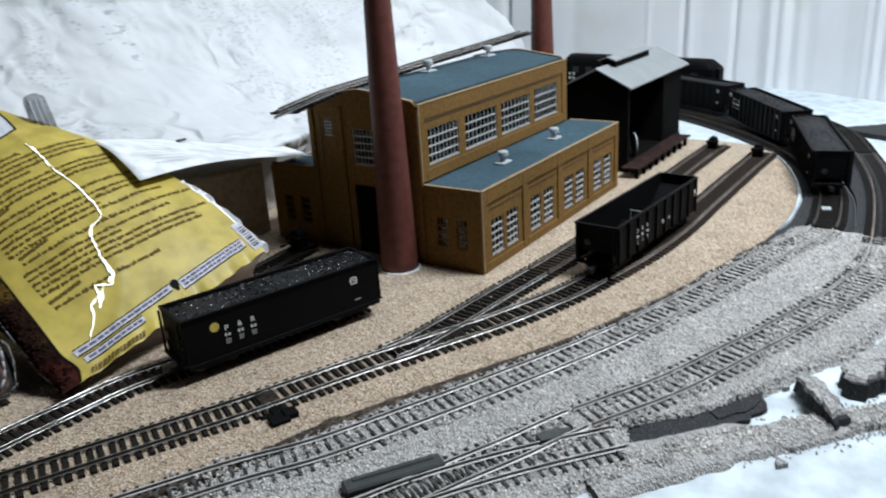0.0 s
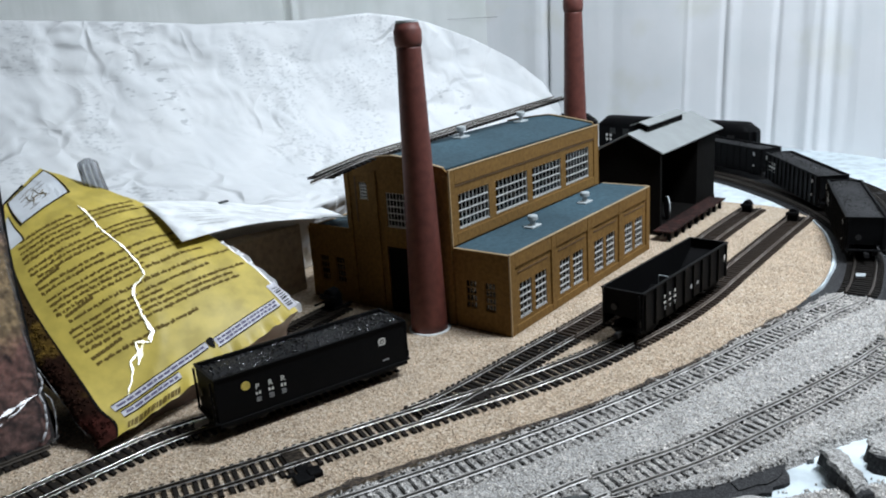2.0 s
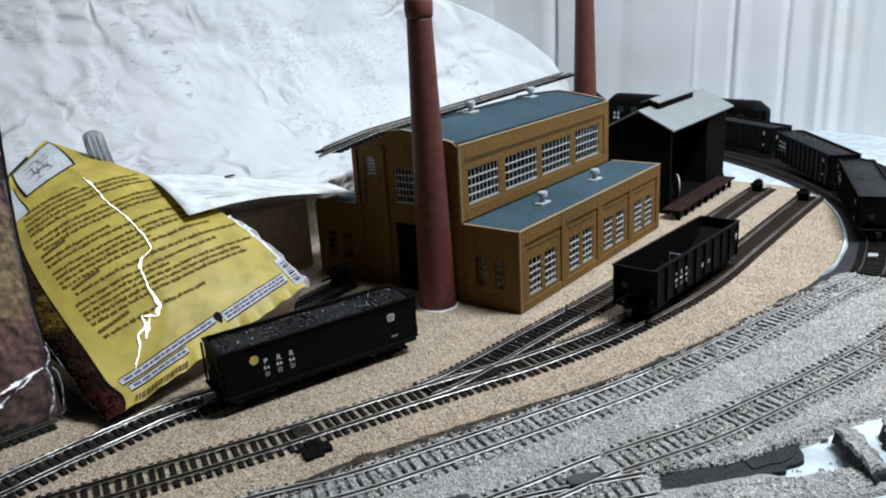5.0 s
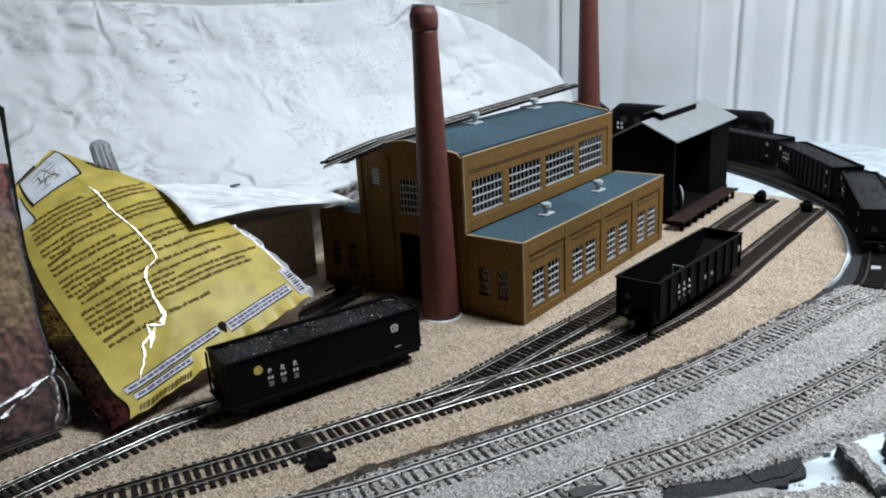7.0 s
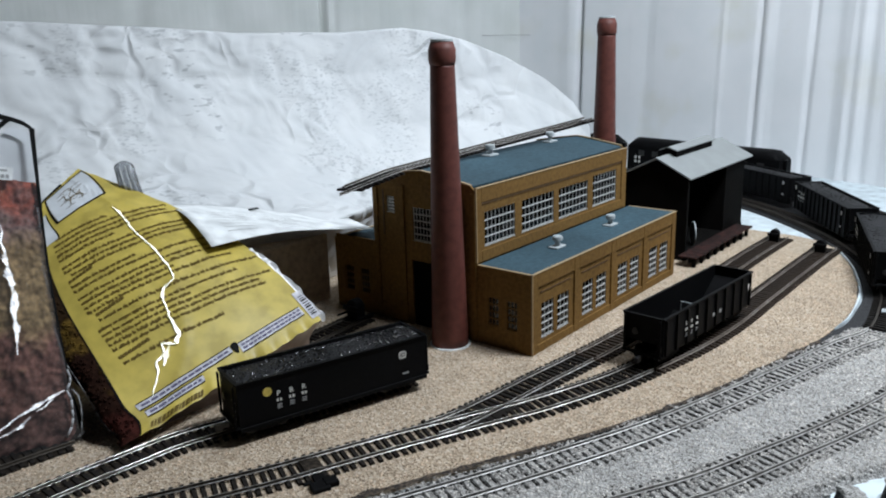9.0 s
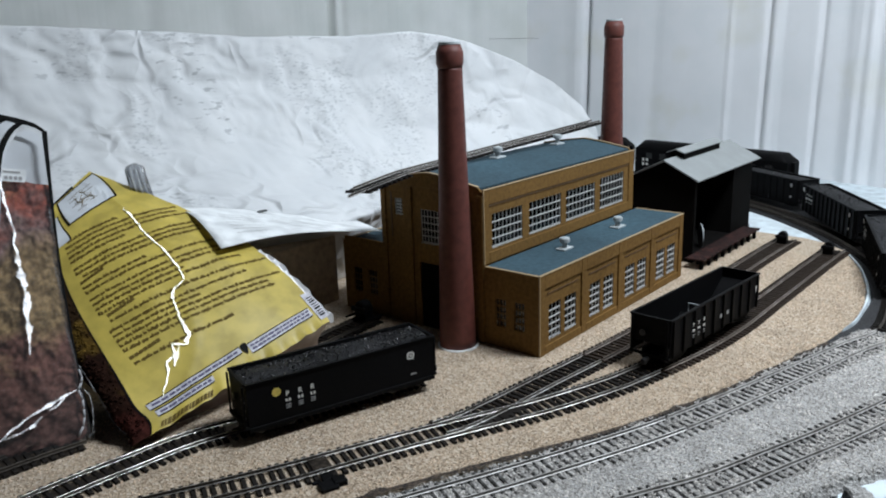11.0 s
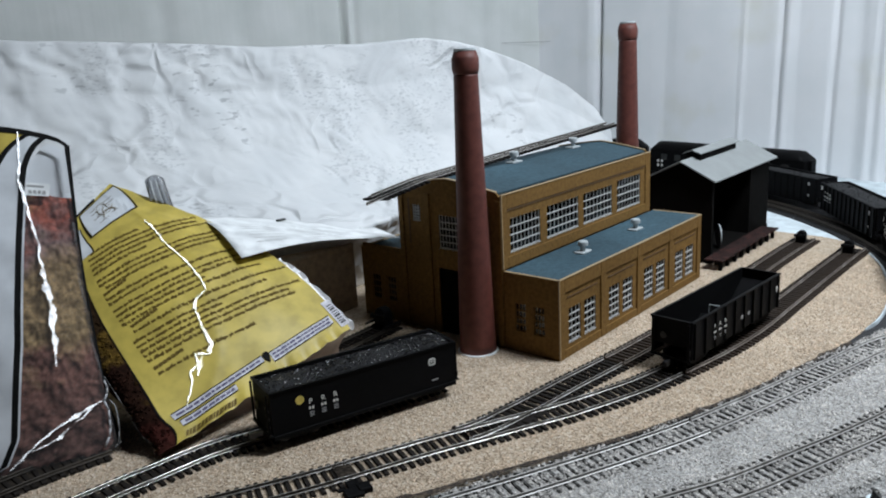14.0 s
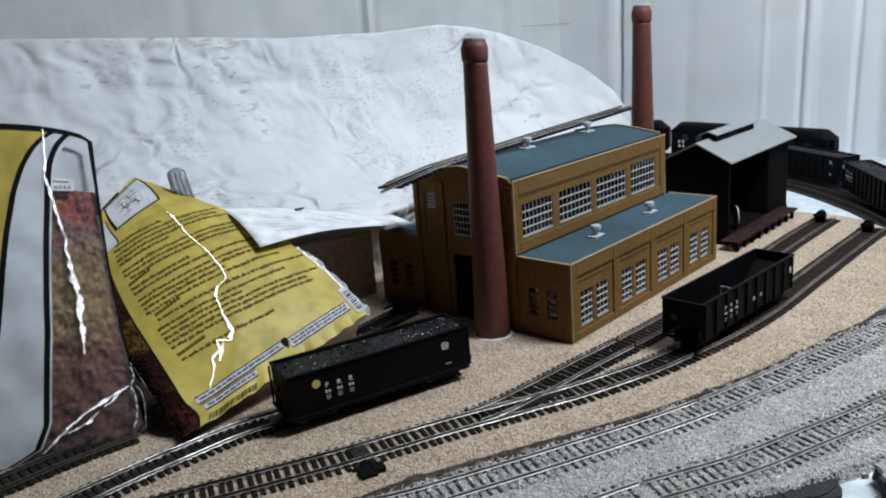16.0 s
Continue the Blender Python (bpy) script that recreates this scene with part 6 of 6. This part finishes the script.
def crumpled_fold(sheet, points, width, facing, lift, seed):
    """A fold of film along a line of (u, v) points, crumpled into small flat facets that all lean one way."""
    p = [sheet.p(u, v, lift) for u, v in points]
    run = np.r_[0, np.cumsum([(b - a).length for a, b in zip(p, p[1:])])]
    steps = np.arange(0, run[-1], 2.0)
    line = [Vector([np.interp(s, run, [q[k] for q in p]) for k in range(3)]) for s in steps]
    bm = bmesh.new()
    for i, (s, q) in enumerate(zip(steps, line)):
        d = (line[min(i + 1, len(line) - 1)] - line[max(i - 1, 0)]).normalized()
        n = facing[0].lerp(facing[1], s / run[-1])
        n = (n + 0.075 * noise.noise_vector(Vector((s / 5, seed, 0)))).normalized()
        d = (d - n * d.dot(n)).normalized()
        e = n.cross(d)
        w = width * max(0.3, 0.6 + 2.2 * noise.noise(Vector((s / 17, seed, 4))) ** 2 + 0.8 * noise.noise(Vector((s / 5, seed, 9))))
        w *= float(np.interp(s / run[-1], [0, 0.3, 0.55, 0.68, 0.9, 1], [0.7, 1.1, 0.9, 2.3, 1.5, 0.6]))
        q = q + e * 0.8 * noise.noise(Vector((s / 5, 5, seed)))
        top = [bm.verts.new(q + d * a * 1.25 + e * c * w * k) for a, c, k in ((-1, -1, 1), (1, -1, 0.8), (1, 1, 0.8), (-1, 1, 1))]
        low = [bm.verts.new(v.co * 0.7 + q * 0.3 - sheet.n * (1.2 + lift)) for v in top]
        bm.faces.new(top)
        for k in range(4):
            bm.faces.new((top[k], low[k], low[(k + 1) % 4], top[(k + 1) % 4]))
    return bm


YFACE = (Vector((-0.063, -0.850, 0.523)), Vector((-0.040, -0.729, 0.683)))
YFOLD = [(0.64, 0.78), (0.624, 0.737), (0.572, 0.647), (0.562, 0.546), (0.537, 0.449), (0.513, 0.405), (0.438, 0.391), (0.395, 0.353), (0.363, 0.286), (0.34, 0.223), (0.297, 0.199), (0.248, 0.226), (0.225, 0.195), (0.171, 0.184), (0.142, 0.147), (0.08, 0.096)]
part("fold", crumpled_fold(ys, YFOLD, 0.54, YFACE, 0.9, 1.0), M_FOLD, yb, "sharp glossy fold down the film")
for k, knee in enumerate(([(0.25, 0.228), (0.268, 0.21), (0.25, 0.2), (0.225, 0.19), (0.19, 0.165)], [(0.36, 0.30), (0.352, 0.262), (0.335, 0.225), (0.30, 0.208)], [(0.455, 0.40), (0.42, 0.385), (0.40, 0.365)])):
    part("fold", crumpled_fold(ys, knee, (1.3, 0.8, 0.9)[k], YFACE, 0.7, 6.0 + k), M_FOLD, yb, "crumpled shine beside the fold")

lb = thing("foliage_bag", "tall upright clear and white bag of autumn foliage", "bag")
ls = Sheet((-420, 219, 1), (-284, 160, 1), (-253, 231, 195), (-388, 300, 200), 14, (0, 0, 0), (-3, 1, 0), 3.0, 4.0, crown=16.0, ridge=((0.86, 1.0), (0.80, 0.86), (0.84, 0.5), (0.86, 0.36), (0.84, 0.2), (0.8, 0.0)))
curve1 = lambda v: float(np.interp(v, [0, 0.03, 0.1, 0.38, 0.7, 0.84, 0.9, 0.94, 0.97, 1.0], [0.42, 0.54, 0.60, 0.685, 0.757, 0.79, 0.81, 0.835, 0.865, 0.91]))
curve2 = lambda v: float(np.interp(v, [0, 0.1, 0.4, 0.7, 0.82, 0.89, 0.94, 0.97, 1.0], [0.24, 0.33, 0.49, 0.598, 0.65, 0.695, 0.745, 0.79, 0.855]))
bw = 0.024
inner = lambda v: curve1(v) + bw
packed = ls.strip(bmesh.new(), inner, lambda v: 1.0 - 0.05 * max(0, 1 - v / 0.08) ** 2, 0.006, 0.825, 56, 150, -3.2)
for vert in packed.verts:
    c = vert.co
    vert.co = c + ls.n * (2.6 * noise.noise(c / 11) + 1.7 * noise.noise(c / 4.5) + 0.8 * noise.noise(c / 2)) + Vector((0, 0, 2.2 * noise.noise(c / 9 + Vector((5, 0, 0)))))
foliage = part("foliage", packed, M_FOLIAGE, lb, "packed autumn foliage in maroon, straw and red", True)


part("clear_window", ls.strip(bmesh.new(), inner, 1.0, 0.0, 1.0, 22, 60, 0.6), M_FILM, lb, "glossy clear film window", True)
part("black_band", ls.strip(bmesh.new(), curve1, inner, 0, 1, 3, 60, 0.8), M_BAGBLACK, lb, "curved black printed band", True)
part("white_panel", ls.strip(bmesh.new(), lambda v: curve2(v) + bw, curve1, 0, 1, 8, 60, 0.6), M_BAGWHITE, lb, "white printed film", True)
part("black_band", ls.strip(bmesh.new(), curve2, lambda v: curve2(v) + bw, 0, 1, 3, 60, 0.8), M_BAGBLACK, lb, "curved black printed band", True)
part("white_foot", ls.strip(bmesh.new(), 0, curve2, 0, 0.30, 16, 18, 0.6), M_BAGWHITE, lb, "white printed film at the foot", True)
part("yellow_panel", ls.strip(bmesh.new(), 0, curve2, 0.30, 1, 16, 42, 0.6), M_BAG, lb, "yellow printed film", True)
part("print_block", ls.strip(bmesh.new(), 0.22, 0.605, 0.825, 0.868, 10, 3, 1.1), M_INK, lb, "unreadable block of brown print")
for k, (u0, u1) in enumerate(((0.15, 0.40), (0.12, 0.33), (0.14, 0.36))):
    part("print_line", ls.strip(bmesh.new(), u0, u1, 0.70 - 0.04 * k, 0.716 - 0.04 * k, 8, 1, 1.1), M_INK, lb)
part("pale_edge", ls.strip(bmesh.new(), inner, lambda v: inner(v) + 0.009, 0, 0.93, 1, 60, 1.0), M_BAGWHITE, lb, "pale line along the printed band", True)
part("pale_edge", ls.strip(bmesh.new(), lambda v: 0.984 + 0.006 * math.sin(9 * v) + 0.004 * math.sin(31 * v), lambda v: 0.988 + 0.006 * math.sin(9 * v) + 0.004 * math.sin(29 * v), 0.22, 0.74, 1, 50, 1.2), M_FOLDCLEAR, lb, "thin shiny ridge along the clear film", True)
part("top_seam", ls.strip(bmesh.new(), 0, 1, 0.991, 1.005, 30, 2, 1.0), M_BAGBLACK, lb, "black seam along the top")
part("side_seam", ls.strip(bmesh.new(), lambda v: 0.997 - 0.02 * max(0, v - 0.6), lambda v: 1.003 + 0.018 * max(0, v - 0.6), 0.2, 1, 2, 60, 1.0), M_BAGBLACK, lb, "black seam down the side", True)
part("price_sticker", ls.strip(bmesh.new(), lambda v: 0.812 + 0.3 * (v - 0.82), lambda v: 0.905 + 0.3 * (v - 0.82), 0.818, 0.856, 6, 3, 1.6), M_PAPER, lb, "small white price sticker")
for k in range(4):
    part("print_line", ls.strip(bmesh.new(), 0.828 + 0.018 * k, 0.84 + 0.018 * k, 0.824, 0.834, 1, 1, 2.0), M_GREYINK, lb)
part("print_line", ls.strip(bmesh.new(), 0.826, 0.89, 0.844, 0.849, 3, 1, 2.0), M_GREYINK, lb)
part("back_film", ls.strip(bmesh.new(), inner, 0.99, 0.80, 0.99, 10, 10, -9), M_BAGWHITE, lb, "pale back of the bag above the foliage", True)
LFACE = (Vector((0.038, -0.890, 0.454)), Vector((0.040, -0.781, 0.623)))
LFOLD = [(0.815, 0.992), (0.805, 0.901), (0.795, 0.86), (0.812, 0.80), (0.82, 0.745), (0.842, 0.665), (0.833, 0.636), (0.84, 0.60), (0.842, 0.54), (0.855, 0.47), (0.84, 0.42), (0.84, 0.37), (0.825, 0.29)]
part("fold", crumpled_fold(ls, LFOLD, 1.15, LFACE, 1.3, 2.0), M_FOLDCLEAR, lb, "glossy crumpled fold down the clear film")
# the fold across the foot of the bag
FOOT = [(0.58, 0.02), (0.69, 0.075), (0.77, 0.107), (0.85, 0.13), (0.91, 0.147), (0.978, 0.165)]
SHINE = (Vector((0.050, -0.755, 0.654)), Vector((0.050, -0.755, 0.654)))
part("crease", crumpled_fold(ls, FOOT, 0.8, SHINE, 1.2, 5.0), M_FOLDCLEAR, lb, "pale crease folded across the film")
part("crease", crumpled_fold(ls, [(0.67, 0.06), (0.72, 0.064), (0.78, 0.08), (0.83, 0.105)], 0.6, SHINE, 1.2, 8.0), M_FOLDCLEAR, lb, "short shiny wrinkle of the film")
part("crease", crumpled_fold(ls, [(0.86, 0.118), (0.89, 0.126), (0.92, 0.142)], 0.45, SHINE, 1.2, 9.0), M_FOLDCLEAR, lb, "short shiny wrinkle of the film")
for name, r, mat, line, text in (("film_hem", 0.75, M_HEM_GLINT, [(1.0, 0.225), (1.006, 0.20), (1.0, 0.182), (0.982, 0.162), (0.992, 0.13), (0.988, 0.10), (0.984, 0.075), (0.972, 0.048), (0.945, 0.02)], "folded hem of the clear film, whitened as a highlight"), ("film_hem", 0.3, M_HEM_GLINT, [(1.005, 0.16), (1.022, 0.14), (1.024, 0.10), (1.016, 0.06), (1.004, 0.025)], "thin loose edge of the clear film, whitened as a highlight"), ("film_hem", 0.6, M_FOLDCLEAR, [(0.985, 0.012), (1.0, 0.02), (1.015, 0.026)], "crumpled corner of the clear film")):
    bm = bmesh.new()
    for (ua, va), (ub, vb) in zip(line, line[1:]):
        rod(bm, ls.p(ua, va, 1.6), ls.p(ub, vb, 1.6), r, 6)
    part(name, bm, mat, lb, text, True)
# side gusset, flared out in black to paint the shadow between the bags
back = bmesh.new()
vs = []
for j in range(13):
    v = j / 12
    v *= 0.82
    a, b = ls.p(1.0, v), ls.p(1.0, v) + Vector((-4 + 26 * max(0.0, 1 - v / 0.5), 50, 0)) * (1 - v) + Vector((1, 8, 0))
    vs.append([back.verts.new(a.lerp(b, i / 4) + Vector((3 * math.sin(math.pi * i / 4) * (1 - v), 0, 0))) for i in range(5)])
for r, t in zip(vs, vs[1:]):
    for i in range(4):
        back.faces.new((r[i], r[i + 1], t[i + 1], t[i]))
part("shade_gusset", back, M_BAGBLACK, lb, "side gusset flared and blackened for the shade between the bags", True)

# ---- paper and cardboard ----
def sheet_of_paper():
    """A limp printed sheet that sags from the bag to the factory's rear roof."""
    bm = bmesh.new()
    c = [Vector(q) for q in ((-153, 190, 95.0), (24, 192, 75.5), (46, 258, 77), (-139, 277, 117))]
    at = lambda u, v: c[0].lerp(c[1], u).lerp(c[3].lerp(c[2], u), v) + Vector((0, 0, 2.0 * math.sin(4 * u + 1) * (1 - v) + 5.5 * math.sin(math.pi * u) * (1 - v) ** 1.5 - 2 * math.sin(math.pi * u) * v + 3 * v * math.sin(5 * u) + 8 * math.sin(math.pi * v) * max(0, 1 - 2.0 * u) ** 1.5))
    vs = [[bm.verts.new(at(i / 24, j / 16)) for i in range(25)] for j in range(17)]
    for r, t in zip(vs, vs[1:]):
        for i in range(24):
            bm.faces.new((r[i], r[i + 1], t[i + 1], t[i]))
    p = thing("instruction_sheet", "white printed instruction sheet lying over the bag and roof", "paper")
    page = part("page", bm, M_PAPER, p, smooth=True)
    sol = page.modifiers.new("thickness", "SOLIDIFY")
    sol.thickness = 0.0003
    r = random.Random(4)
    for col in range(2):
        for k in range(7):
            v, u0 = 0.16 + 0.075 * k, 0.13 + 0.30 * col
            u1 = u0 + r.uniform(0.14, 0.25)
            bm = bmesh.new()
            up = Vector((0, 0, 0.5))
            q = [[bm.verts.new(at(u0 + (u1 - u0) * i / 6, v + d) + up) for i in range(7)] for d in (0, 0.008)]
            for i in range(6):
                bm.faces.new((q[0][i], q[0][i + 1], q[1][i + 1], q[1][i]))
            part("print_line", bm, M_GREYINK, p)


sheet_of_paper()
slab_piece("plastic_chip", "small dark chip lying on the instruction sheet", "chip", [(-66, 258), (-57, 257), (-56, 260), (-65, 261)], 100.4, 101.6, M_CASE, 0.2)
cb = thing("cardboard_box", "grey-brown cardboard box standing behind the yellow bag", "box", (0, 0, 0), 0)
part("side", boxed(-95, 9, 242, 243.5, 0, 64, 0.3), M_CARD, cb)
part("side", boxed(-95, 9, 330, 331.5, 0, 64, 0.3), M_CARD, cb)
part("end", boxed(7.4, 9, 243.7, 329.8, 0, 64, 0.3), M_CARD, cb)
part("end", boxed(-95, -93.4, 243.7, 329.8, 0, 64, 0.3), M_CARD, cb)
part("lid", boxed(-95, 9, 242, 331.5, 64.1, 65.2, 0.3), M_CARD, cb)
